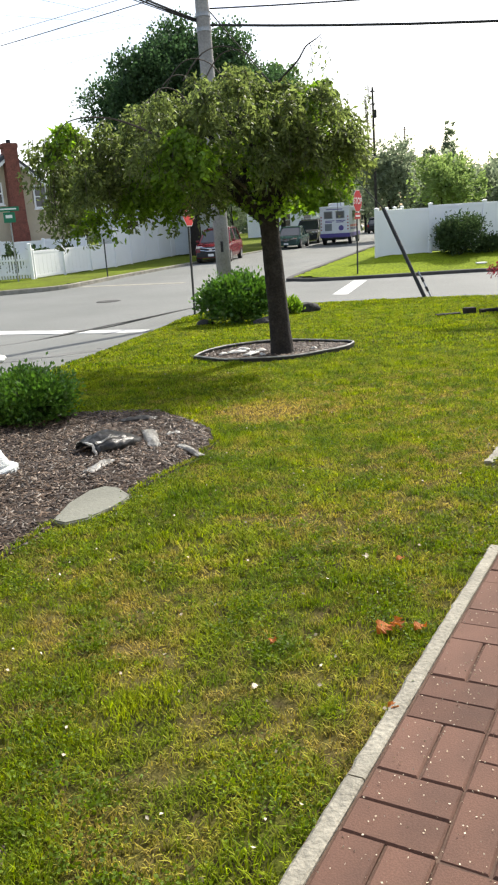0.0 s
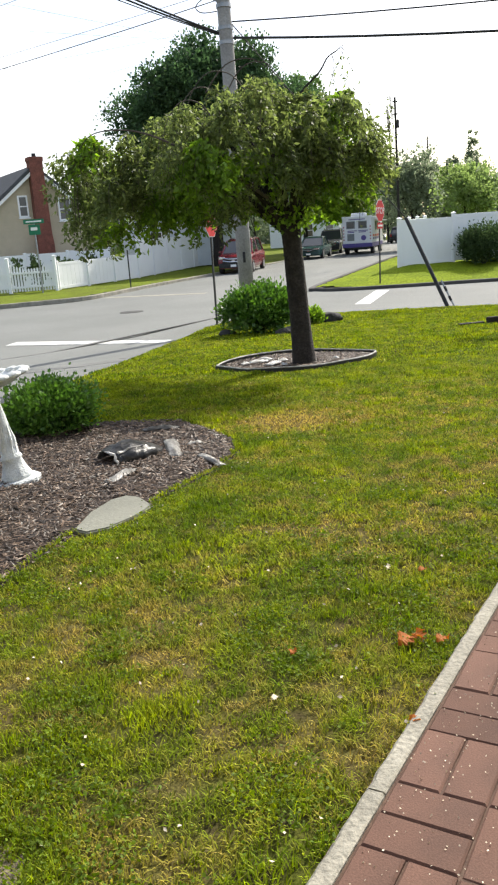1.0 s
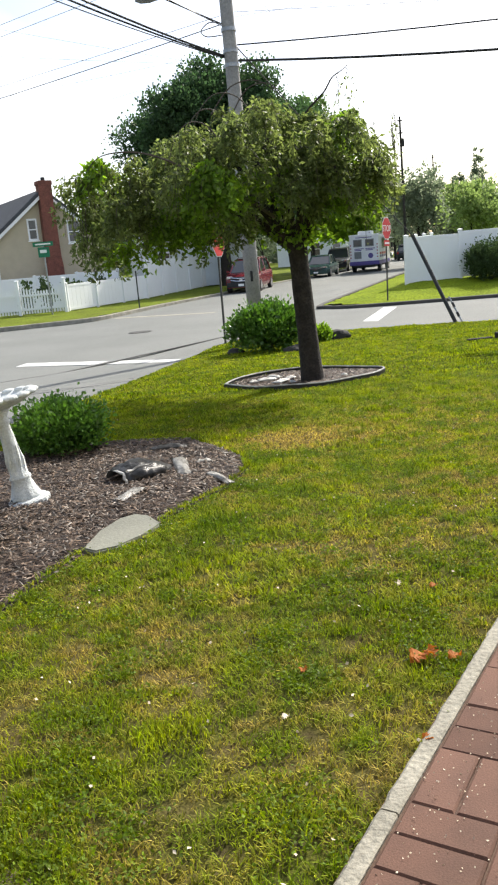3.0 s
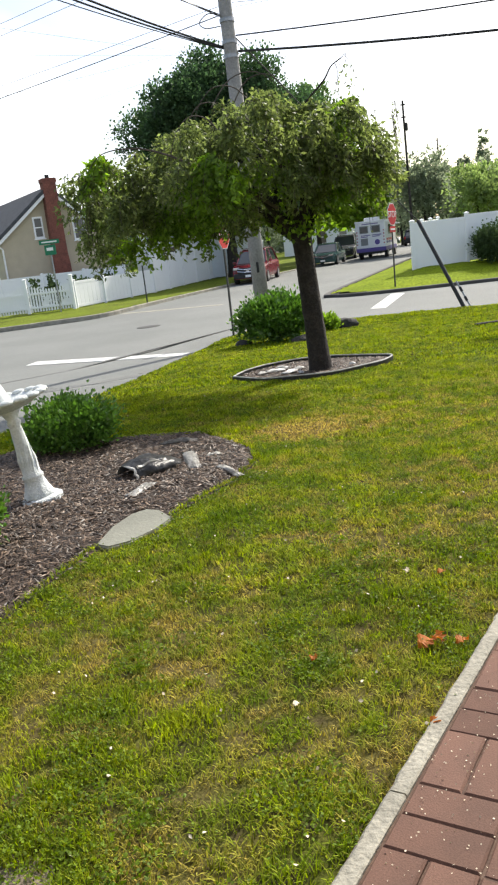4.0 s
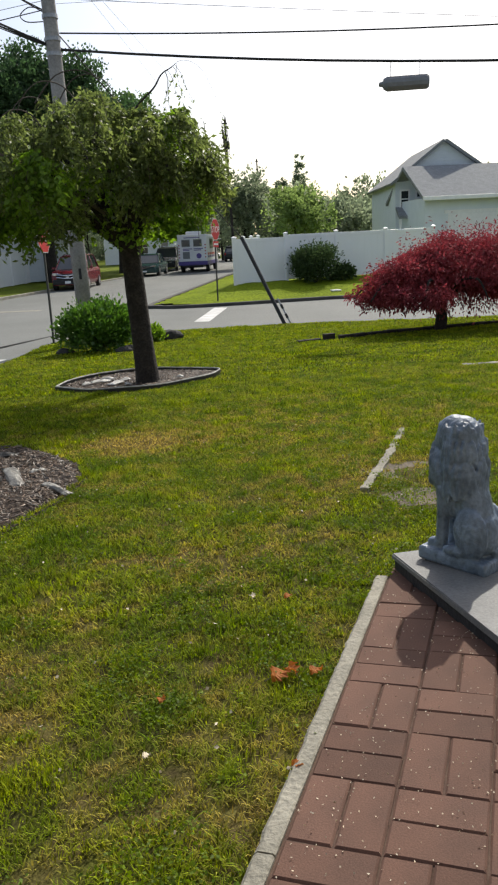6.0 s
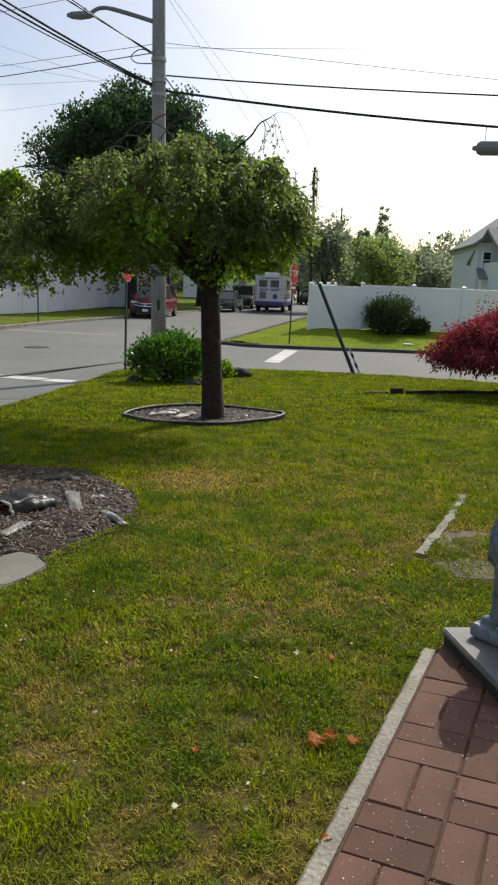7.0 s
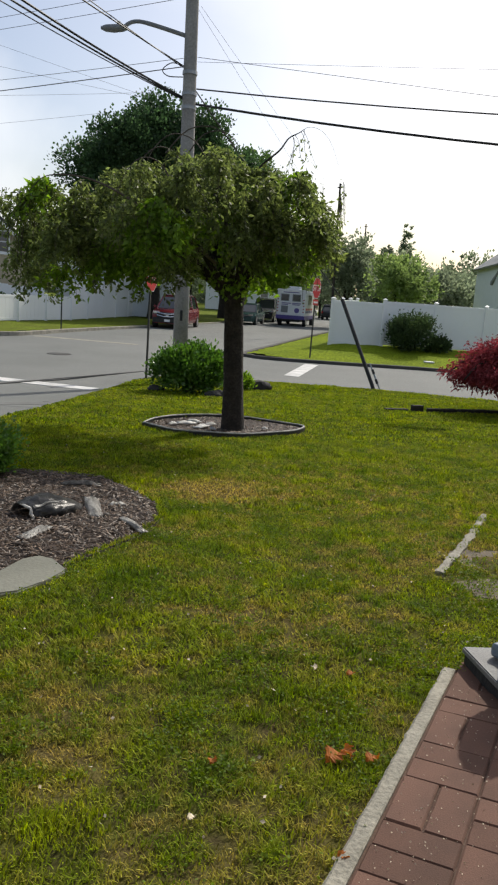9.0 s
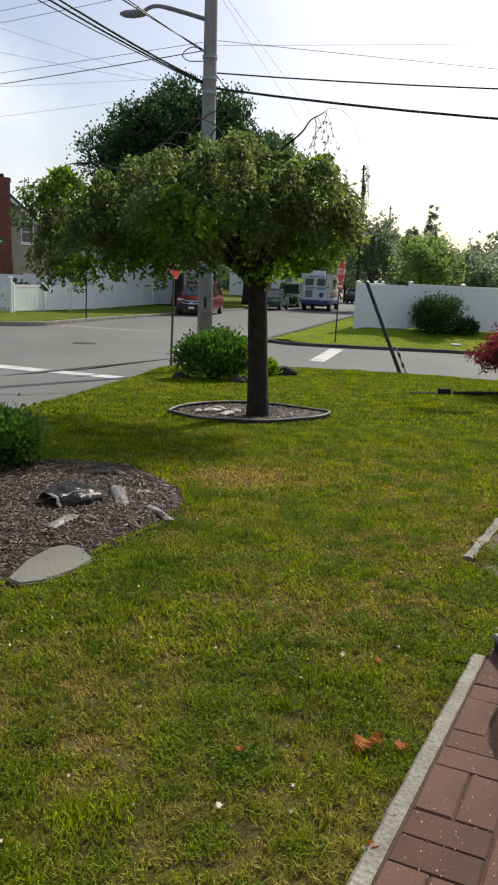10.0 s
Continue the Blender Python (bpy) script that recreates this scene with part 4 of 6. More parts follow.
    while count < 178:
        a, k = r.uniform(0, 2 * np.pi), math.sqrt(r.rand())
        x, y = cx + rx * k * math.cos(a), ry * k * math.sin(a)
        edge = abs(y) / ry
        size = r.uniform(0.16, 0.34)
        top, low = crown_top(x) - 0.55 * edge**2.2 - 0.05, crown_low(x) + 0.3 * edge**3 + size * 0.8
        u = r.rand() ** 0.85
        if k < 0.5 and 0.2 < u < 0.7 and r.rand() < 0.6:
            continue
        count += 1
        mid = Vector((x, y, low + max(top - low, 0.05) * u))
        if count <= len(forced):
            # clumps that the long side and the dome always carry
            mid, size = Vector(forced[count - 1]), 0.26
            x, y, u = mid.x, mid.y, 0.9 if mid.z > 2.55 else 0.15
        # low clumps that mostly get the brighter leaf, painted as if sun shone through
        lit_low = (-2.0 < x < -0.3 and u < 0.40 and y < 0.5) or (x > 0.3 and u < 0.18) or (x < -2.3 and u < 0.22)
        key = "leaf_lit" if r.rand() < (0.72 if lit_low else 0.07) else "leaf"
        out = Vector((math.cos(a), math.sin(a), 0)) * k
        for _ in range(int(4 + 20 * size)):
            b = r.uniform(0, 2 * np.pi)
            away = (Vector((math.cos(b), math.sin(b), 0)) + out * 0.9).normalized()
            reach = size * r.uniform(0.5, 1.15)
            fall = size * r.uniform(0.5, 1.5) + (0.16 * r.rand() if u > 0.4 else 0.0)
            lift = size * r.uniform(-0.15, 0.35)
            p0 = mid + Vector((r.normal(0, 0.03), r.normal(0, 0.03), r.normal(0, 0.03)))
            line = [p0, p0 + away * reach * 0.5 + Vector((0, 0, lift)), p0 + away * reach * 0.9 + Vector((0, 0, lift * 0.6 - fall * 0.4)), p0 + away * reach * 1.05 + Vector((r.normal(0, 0.03), r.normal(0, 0.03), -fall))]
            strands.append(line)
            m = int(12 + 44 * (reach + fall))
            t = r.rand(m) ** 0.8 * 3
            i = np.minimum(t.astype(int), 2)
            arr = np.array([list(p) for p in line])
            pts = arr[i] + (arr[i + 1] - arr[i]) * (t - i)[:, None] + r.normal(0, 0.030, (m, 3))
            dirs = r.normal(size=(m, 3)) * 0.7 + [away.x * 0.5, away.y * 0.5, -0.7]
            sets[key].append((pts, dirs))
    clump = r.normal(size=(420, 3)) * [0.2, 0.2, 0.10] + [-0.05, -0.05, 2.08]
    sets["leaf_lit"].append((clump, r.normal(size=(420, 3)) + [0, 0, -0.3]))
    # two leaf sets: the plain one, and the one coloured as sunlit
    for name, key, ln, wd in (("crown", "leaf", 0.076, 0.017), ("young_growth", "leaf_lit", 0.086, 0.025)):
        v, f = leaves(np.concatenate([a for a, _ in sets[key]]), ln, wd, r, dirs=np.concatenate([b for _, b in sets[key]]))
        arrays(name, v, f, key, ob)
    # thin sprays that hang free at the right and the far left
    hang = []
    for k in range(44):
        left = k % 4 == 0
        b = Vector((r.uniform(-3.25, -2.8), r.uniform(-0.6, 0.3), r.uniform(2.6, 3.15))) if left else Vector((r.uniform(0.75, 1.25), r.uniform(-0.4, 0.3), r.uniform(2.6, 3.5)))
        d = -0.03 if left else 0.03
        hang.append([b, b + Vector((d, 0, -0.3)), b + Vector((d * 1.4, 0, -r.uniform(0.45, 0.8)))])
    p = np.concatenate([np.array([list(h[0].lerp(h[2], t)) for t in r.rand(12)]) for h in hang])
    p = np.concatenate([p + r.normal(0, 0.02, p.shape)] + sets_loose)
    v, f = leaves(p, 0.06, 0.014, r, droop=0.8)
    arrays("sparse_leaves", v, f, "leaf", ob)
    bm = bmesh.new()
    for line in strands[::3] + hang:
        tube(bm, line, [0.0055, 0.0045, 0.0035, 0.002][: len(line)], 3, False)
    tagged(part("twig_tangle", bm, "twig", ob), "thin drooping bare twigs", kind="stuff")


weeping_tree()

# ---- utility pole, lamp and cables ----
POLE = (-0.26, 19.3)
pz = float(gz(*POLE))
pole = thing("utility_pole", "tall grey weathered wooden utility pole carrying a street lamp", "utility pole", (*POLE, pz - 0.1), 0, tilt=(0, -1.0))
part("shaft", tube(bmesh.new(), [(0, 0, z) for z in (0, 3, 6, 9, 11.5)], [0.185, 0.172, 0.158, 0.142, 0.13], 16), "pole", pole, smooth=True)
arm = part("lamp_arm", tube(bmesh.new(), smooth_line([(-0.1, 0, 7.98), (-0.6, 0, 8.10), (-1.1, 0, 8.20), (-1.34, 0, 8.18), (-1.5, 0, 8.08)], 4), [0.05] * 8 + [0.045] * 9, 8), "lampgrey", pole, "grey steel bracket arm")
bm = bmesh.new()
rings(bm, [[(x, w * math.cos(a), 8.02 + dz + h * math.sin(a)) for a in (2 * math.pi * k / 12 for k in range(12))] for x, w, h, dz in ((-1.44, 0.04, 0.04, 0.02), (-1.53, 0.09, 0.075, 0.02), (-1.73, 0.14, 0.085, 0.0), (-1.92, 0.12, 0.07, -0.01), (-2.03, 0.04, 0.03, -0.01))])
part("lamp_head", bm, "lampgrey", arm, "grey drop-shaped street lamp head", True)
part("photocell", lathe(bmesh.new(), [(0.04, 0.0), (0.04, 0.08), (0.01, 0.1)], 10, at=(-1.63, 0, 8.09)), "lampgrey", arm)
part("crossarm", cube(-0.9, 0.9, -0.30, -0.18, 10.3, 10.42, bevel=0.01), "pole", pole)
for x, z in ((-0.8, 10.42), (0.8, 10.42), (-0.16, 9.6), (-0.17, 9.2), (0.16, 8.9)):
    part("insulator", lathe(bmesh.new(), [(0.03, 0), (0.05, 0.04), (0.03, 0.07), (0.05, 0.1), (0.02, 0.14)], 10, at=(x, -0.24 if z > 10 else 0, z)), "lampgrey", pole)
for z in (6.45, 6.75, 7.2):
    part("band", lathe(bmesh.new(), [(0.165, z - 0.04), (0.172, z - 0.04), (0.172, z + 0.04), (0.165, z + 0.04)], 16), "steel", pole)
part("tag", cube(-0.03, 0.03, -0.185, -0.178, 1.6, 1.85), "dark_stone", pole, "small dark number plate of plain bars")


def cable(a, b, sag, r, label, n=24, name="overhead_cable"):
    a, b = Vector(a), Vector(b)
    pts = [a.lerp(b, i / n) - Vector((0, 0, sag * 4 * (i / n) * (1 - i / n))) for i in range(n + 1)]
    return tagged(part(name, tube(bmesh.new(), pts, r, 6), "wire"), label, "cable", "overhead cables")


def on_pole(z, dx=0.0):
    return (POLE[0] - 0.0175 * (z - pz) + dx, POLE[1], z)


RIGHT = (33.0, 8.0)
cable(on_pole(5.62, 0.16), (*RIGHT, 5.9), 1.25, 0.028, "thick black overhead cable running from the pole")
cable(on_pole(5.95, 0.16), (*RIGHT, 6.5), 0.9, 0.017, "thin black overhead cable running from the pole")
cable(on_pole(6.63, 0.16), (33.4, 18.3, 5.6), 0.1, 0.006, "thin overhead cable running from the pole")
cable(on_pole(6.53, 0.16), (24.3, 12.3, 6.6), 0.1, 0.004, "thin overhead wire running from the pole")
LEFT = (-11.5, 2.0)
cable(on_pole(5.75, -0.16), (LEFT[0], LEFT[1], 9.6), 0.8, 0.021, "thick black overhead cable bundle")
cable(on_pole(5.72, -0.16), (LEFT[0] - 0.3, LEFT[1], 9.25), 0.75, 0.018, "thick black overhead cable bundle")
cable(on_pole(5.70, -0.16), (LEFT[0] - 0.7, LEFT[1], 8.6), 0.6, 0.010, "thin black overhead cable")
cable(on_pole(6.42, -0.16), (-7.97, 2.0, 6.25), 0.12, 0.014, "black service cable beside the street lamp")
cable(on_pole(6.38, -0.16), (-7.36, 2.0, 6.35), 0.12, 0.010, "thin overhead wire beside the street lamp")
cable(on_pole(8.9, -0.15), (LEFT[0], LEFT[1], 12.5), 0.6, 0.012, "thin overhead wire high on the pole")
cable(on_pole(6.40, -0.16), (-23.0, 40.0, 7.5), 0.15, 0.011, "thin overhead wire crossing the street")
cable(on_pole(6.58, -0.16), (-22.9, 38.3, 7.7), 0.15, 0.006, "thin overhead wire crossing the street")
cable((-25.09, 62.00, 20.40), (-2.79, 62.00, 14.88), 0.1, 0.009, "thin overhead wire crossing behind the maple")
cable((-25.17, 62.00, 17.70), (-2.77, 62.00, 14.91), 0.1, 0.009, "thin overhead wire crossing behind the maple")
cable((-25.27, 62.00, 13.38), (-3.53, 62.00, 15.52), 0.1, 0.009, "thin overhead wire crossing behind the maple")
cable((-27.25, 62.00, 10.26), (-3.71, 62.00, 14.43), 0.1, 0.009, "thin overhead wire crossing behind the maple")
cable(on_pole(7.85, -0.15), (-22.4, 37.3, 8.7), 0.1, 0.006, "thin overhead wire high over the street")
cable(on_pole(8.15, -0.15), (-22.5, 36.8, 8.8), 0.1, 0.006, "thin overhead wire high over the street")
cable(on_pole(7.62, 0.15), (9.6, 60, 7.9), 0.1, 0.004, "thin overhead wire along the street")
cable(on_pole(7.70, 0.20), (11.2, 60, 8.2), 0.1, 0.004, "thin overhead wire along the street")
GUY_TOP = (3.92, 20.9, 1.45)
cable(on_pole(5.9, 0.15), GUY_TOP, 0.05, 0.014, "thin steel guy wire from the pole", 8, "guy_wire")
z = 6.42
pts = smooth_line([on_pole(z, -0.16), (POLE[0] - 0.55, POLE[1], z + 0.04), (POLE[0] - 0.75, POLE[1], z - 0.12), (POLE[0] - 0.62, POLE[1] - 0.05, z - 0.26), on_pole(z - 0.24, -0.16)], 6)
tagged(part("drip_loop", tube(bmesh.new(), pts, 0.012, 5), "wire"), "slack black loop of cable at the pole", "cable", "overhead cables")

guard = thing("guy_guard", "black leaning guy-wire guard anchored in the lawn's edge", "guy guard", P(4.78, 19.9))
base, top = Vector((0, 0, -0.05)), Vector(GUY_TOP) - Vector(P(4.78, 19.9))
part("sleeve", tube(bmesh.new(), [base, top], [0.05, 0.05], 10), "black", guard)
rod = (top - base) * 0.30
part("anchor_rod", tube(bmesh.new(), [base + Vector((0.17, 0, 0)), base + rod + Vector((0.15, 0.02, 0))], [0.022, 0.022], 8), "steel", guard)
for t in (0.35, 0.7):
    p = base + rod * t + Vector((0.16, 0.01, 0))
    part("clamp", tube(bmesh.new(), [p - rod * 0.08, p + rod * 0.08], [0.034, 0.034], 8), "black", guard)

# splice box slung from the thick cable
tt = 0.212
ca, cb = Vector(on_pole(5.62, 0.16)), Vector((*RIGHT, 5.9))
cp = ca.lerp(cb, tt) - Vector((0, 0, 1.25 * 4 * tt * (1 - tt)))
cdir = (cb - ca).normalized()
caz = math.degrees(math.atan2(cdir.y, cdir.x))
case = thing("splice_case", "grey cable splice case slung under an overhead cable", "splice case", (cp.x, cp.y, cp.z - 0.42), caz)
bm = bmesh.new()
rings(bm, [[(x, r1 * math.cos(a), r1 * math.sin(a)) for a in (2 * math.pi * k / 12 for k in range(12))] for x, r1 in ((-0.55, 0.04), (-0.47, 0.06), (-0.45, 0.11), (-0.37, 0.15), (0.44, 0.15), (0.49, 0.12))])
part("housing", bm, "lampgrey", case)
for x in (-0.3, 0.3):
    part("strap", tube(bmesh.new(), [(x, 0, 0.12), (x, 0, 0.44)], 0.008, 5), "wire", case)


# ---- signs ----
def octagon(bm, r, y0, y1, z):
    return rings(bm, [[(r * math.cos(math.pi / 8 + k * math.pi / 4), y, z + r * math.sin(math.pi / 8 + k * math.pi / 4)) for k in range(8)] for y in (y0, y1)])


def text_mesh(body, size):
    cu = bpy.data.curves.new("lettering", "FONT")
    cu.body, cu.size, cu.align_x, cu.align_y, cu.extrude = body, size, "CENTER", "CENTER", 0.002
    tmp = bpy.data.objects.new("lettering", cu)
    me = bpy.data.meshes.new_from_object(tmp)
    bpy.data.objects.remove(tmp)
    return me


def stop_sign(x, y, z, turn, foot, lean, label, plate=True):
    ob = thing("stop_sign", label, "stop sign", (x, y, z), turn, tilt=(0, lean))
    part("post", cube(-0.03, 0.03, -0.02, 0.02, -0.2, foot + 0.75, bevel=0.006), "post", ob)
    face = part("octagon", octagon(bmesh.new(), 0.395, -0.028, -0.022, foot + 0.38), "white", ob, "red octagon with a white border")
    part("red_field", octagon(bmesh.new(), 0.372, -0.034, -0.030, foot + 0.38), "stop", face)
    me = text_mesh("STOP", 0.30)
    me.materials.append(M["white"])
    word = new("lettering", me)
    word.parent = face
    word.matrix_basis = pose(0, -0.038, foot + 0.37, 90, 0, 0)
    if plate:
        p = part("plate", cube(-0.23, 0.23, -0.03, -0.022, foot - 0.22, foot - 0.02), "stop", ob, "small red plate under the octagon")
        part("plate_bar", cube(-0.19, 0.19, -0.036, -0.031, foot - 0.15, foot - 0.09), "white", p)
    return ob


stop_sign(4.33, 28.1, float(corner_z(4.3, 28.1)), 58, 2.10, 1.0, "red stop sign on a dark post at the corner lawn")
stop_sign(-1.09, 19.7, float(gz(-1.09, 19.7)) - 0.02, 70, 2.15, 0.5, "red stop sign on a dark post half hidden by leaves", False)

street = thing("street_name_sign", "green street name sign on a grey steel post", "street sign", (-10.2, 37.3, -0.78), 0)
part("post", tube(bmesh.new(), [(0, 0, -0.2), (0, 0, 3.2)], 0.035, 8), "steel", street)
s1 = part("name_plate", cube(-0.48, 0.48, -0.045, -0.038, 3.16, 3.36), "green_sign", street)
part("plate_bar", cube(-0.36, 0.36, -0.052, -0.046, 3.23, 3.29), "white", s1)
s2 = part("cross_plate", cube(-0.27, 0.27, -0.045, -0.038, 2.66, 3.12), "green_sign", street)
part("plate_bar", cube(-0.17, 0.14, -0.052, -0.046, 2.86, 3.0), "white", s2)
small = thing("marker_post", "thin dark metal marker post on the verge", "post", (-5.95, 36.9, -0.78))
part("post", tube(bmesh.new(), [(0, 0, -0.2), (0, 0, 1.7)], 0.035, 6), "post", small)

# ---- doorstep and statue ----
step_xy = [(1.185, 3.33), (1.235, 2.30), (1.30, 1.2), (3.2, 1.3), (3.2, 3.28)]
step = thing("entrance_step", "low step with a grey stone slab on a dark riser", "step")
part("riser", fan(bmesh.new(), [(x + 0.012, y - 0.012) for x, y in step_xy], lambda x, y: float(gz(x, y)) - 0.1, lambda x, y: float(gz(x, y)) + 0.078), "dark_stone", step)
bm = fan(bmesh.new(), step_xy, lambda x, y: float(gz(x, y)) + 0.079, lambda x, y: float(gz(x, y)) + 0.108)
bmesh.ops.bevel(bm, geom=bm.edges[:], offset=0.006, segments=2, affect="EDGES")
part("slab", bm, "granite", step, "smooth grey stone slab")


def lion():
    """A seated stone lion on its plinth, facing -x, as one joined form."""
    bm = bmesh.new()

    def blob(c, r, rot=(0, 0, 0), seg=14):
        q = bmesh.ops.create_uvsphere(bm, u_segments=seg, v_segments=10, radius=1.0)["verts"]
        bmesh.ops.transform(bm, matrix=pose(*c, *rot) @ Matrix.Diagonal((*r, 1)), verts=q)

    box(bm, -0.175, 0.20, -0.105, 0.105, 0, 0.055, bevel=0.015)
    blob((0.055, 0, 0.245), (0.088, 0.082, 0.19), (0, -24, 0))
    blob((-0.035, 0, 0.31), (0.092, 0.088, 0.15), (0, -8, 0))
    blob((0.09, 0, 0.14), (0.105, 0.098, 0.10))
    for s in (1, -1):
        blob((0.095, 0.072 * s, 0.145), (0.088, 0.046, 0.10), (0, -14, 0))
        blob((0.03, 0.085 * s, 0.068), (0.075, 0.03, 0.022))
        rings(bm, [[(-0.075 + dx + r * math.cos(a), 0.048 * s + r * math.sin(a), z) for a in (2 * math.pi * k / 10 for k in range(10))] for z, r, dx in ((0.05, 0.036, -0.012), (0.09, 0.030, 0), (0.18, 0.030, 0.005), (0.30, 0.042, 0.015))])
        blob((-0.105, 0.048 * s, 0.068), (0.046, 0.033, 0.022))
    blob((-0.045, 0, 0.485), (0.088, 0.082, 0.085))
    blob((-0.105, 0, 0.465), (0.042, 0.05, 0.04))
    blob((-0.132, 0, 0.482), (0.016, 0.024, 0.014))
    blob((-0.085, 0, 0.525), (0.04, 0.055, 0.026))
    blob((-0.085, 0, 0.355), (0.082, 0.088, 0.105), (0, -12, 0))
    blob((-0.065, 0, 0.27), (0.062, 0.078, 0.09))
    # mane: a full cap over head and neck, cut into long wavy locks
    blob((-0.005, 0, 0.475), (0.094, 0.098, 0.095))
    blob((-0.005, 0, 0.395), (0.10, 0.106, 0.13), (0, -6, 0))
    r = random.Random(9)
    for row, (z, w, cx) in enumerate(((0.50, 0.082, -0.01), (0.44, 0.097, 0.0), (0.37, 0.10, 0.01), (0.31, 0.095, 0.012))):
        for k in range(17):
            a = -2.2 + 4.4 * (k + 0.5 * (row % 2)) / 16.5
            blob((cx + w * math.cos(a), w * math.sin(a), z + r.uniform(-0.012, 0.012)), (0.013, 0.013, 0.048), (8 * math.sin(k * 2.1 + row), 8 * math.cos(k * 1.7), 0), 8)
    for k in range(22):
        a, z = r.uniform(2.3, 3.98), r.uniform(0.28, 0.40)
        blob((-0.085 + 0.066 * math.cos(a), 0.080 * math.sin(a), z + 0.03), (0.016, 0.016, 0.034), (0, r.uniform(-10, 10), 0), 8)
    tube(bm, smooth_line([(0.17, 0, 0.07), (0.185, 0.07, 0.065), (0.12, 0.108, 0.068), (0.04, 0.112, 0.075)], 4), [0.016] * 12 + [0.02], 8)
    rough = part("lion_statue", bm, "statue")
    fuse = rough.modifiers.new("fuse", "REMESH")
    fuse.mode, fuse.voxel_size = "VOXEL", 0.0055
    ease = rough.modifiers.new("ease", "SMOOTH")
    ease.factor, ease.iterations = 0.5, 3
    me = bpy.data.meshes.new_from_object(rough.evaluated_get(bpy.context.evaluated_depsgraph_get()))
    bpy.data.objects.remove(rough)
    me.polygons.foreach_set("use_smooth", [True] * len(me.polygons))
    ob = new("lion_statue", me)
    ob.matrix_basis = pose(1.43, 3.13, float(gz(1.43, 3.13)) + 0.108, 0, 0, -60) @ Matrix.Diagonal((0.92, 0.96, 1.15, 1))
    return tagged(ob, "seated blue-grey stone lion statue on a stone slab", "statue")


lion()

# ---- lawn's right side ----
for pts, w, label in (([(1.53, 4.68), (1.78, 5.1), (2.1, 5.65), (2.46, 6.32)], 0.052, "broken pale concrete edging strip sunk in the lawn"), ([(4.75, 9.85), (5.3, 9.65), (6.2, 9.4)], 0.11, "pale concrete edging strip in the grass")):
    line = smooth_line([P(x, y) for x, y in pts], 18)
    bm, loops = bmesh.new(), []
    for i, p in enumerate(line):
        d = (line[min(i + 1, len(line) - 1)] - line[max(i - 1, 0)]).normalized()
        n = Vector((-d.y, d.x, 0)) * w * 0.5 * (1 + 0.55 * noise.noise(p * 7) + 0.6 * noise.noise(p * 19))
        up = Vector((0, 0, 0.022 + 0.014 * noise.noise(p * 4) + 0.006 * noise.noise(p * 23)))
        loops.append([p - n - Vector((0, 0, 0.05)), p - n + up * 0.8, p - n * 0.6 + up, p + n * 0.6 + up, p + n + up * 0.8, p + n - Vector((0, 0, 0.05))])
    rings(bm, loops)
    bmesh.ops.recalc_face_normals(bm, faces=bm.faces)
    tagged(part("edging_strip", bm, "kerb_light"), label, "edging")
for k, (x, y, rx, ry) in enumerate([(1.96, 5.05, 0.28, 0.25), (1.82, 4.45, 0.27, 0.19), (2.5, 4.75, 0.40, 0.36), (-0.78, 1.55, 0.12, 0.12)]):
    out = [(x + rx * math.cos(a) * (1 + 0.5 * noise.noise(Vector((a * 1.3, k, 0))) + 0.3 * noise.noise(Vector((a * 4, k, 0)))), y + ry * math.sin(a) * (1 + 0.3 * noise.noise(Vector((a * 1.7, k, 4))))) for a in (2 * math.pi * i / 22 for i in range(22))]
    tagged(part("dirt_patch", fan(bmesh.new(), out, lambda x, y: float(gz(x, y)) - 0.03, lambda x, y: float(gz(x, y)) - 0.0045), "dirt"), "bare trodden dirt patch in the lawn", "dirt patch", kind="structure")
for k in range(6):
    a, b = (4.02 + 0.34 * k, 14.95 + 0.075 * k), (4.30 + 0.34 * k, 15.01 + 0.075 * k)
    if k == 0:
        ob = part("edging_timber", cube(0, 0.5, -0.06, 0.06, -0.05, 0.05, bevel=0.012), "timber")
    else:
        ob = part("edging_timber", cube(0, 0.24 if k == 1 else 0.31, -0.06, 0.06, -0.08, 0.13 if k == 1 else 0.075, bevel=0.015), "timber")
    ob.matrix_basis = pose(*P(a[0] - (0.22 if k == 0 else 0), a[1], 0.0), 0, 0, 12 + 5 * (k % 2))
    tagged(ob, "short dark weathered landscape timber edging the lawn", "timber", "landscape timbers")
for k in range(7):
    ob = part("edging_timber", cube(0, 0.5, -0.06, 0.06, -0.08, 0.07, bevel=0.015), "timber")
    ob.matrix_basis = pose(*P(6.05 + 0.52 * k, 15.4 + 0.03 * k, 0.0), 0, 0, 3)
    tagged(ob, "short dark weathered landscape timber edging the lawn", "timber", "landscape timbers")


def rock(x, y, z, s, seed, label):
    bm = bmesh.new()
    bmesh.ops.create_icosphere(bm, subdivisions=3, radius=1.0)
    for v in bm.verts:
        v.co *= 1 + 0.35 * noise.noise(v.co * 1.3 + Vector((seed, 0, 0))) + 0.1 * noise.noise(v.co * 4)
        v.co = Vector((v.co.x * s[0], v.co.y * s[1], max(v.co.z, -0.6) * s[2]))
    ob = part("rock", bm, "rock")
    ob.location = (x, y, z)
    tagged(ob, label, "rock")


rock(1.62, 18.6, float(gz(1.6, 18.6)) + 0.08, (0.30, 0.22, 0.17), 2, "dark rough rock lying at the lawn's edge")
rock(-0.72, 16.9, float(gz(-0.7, 16.9)) + 0.02, (0.2, 0.16, 0.1), 6, "dark rough rock at the foot of a shrub")
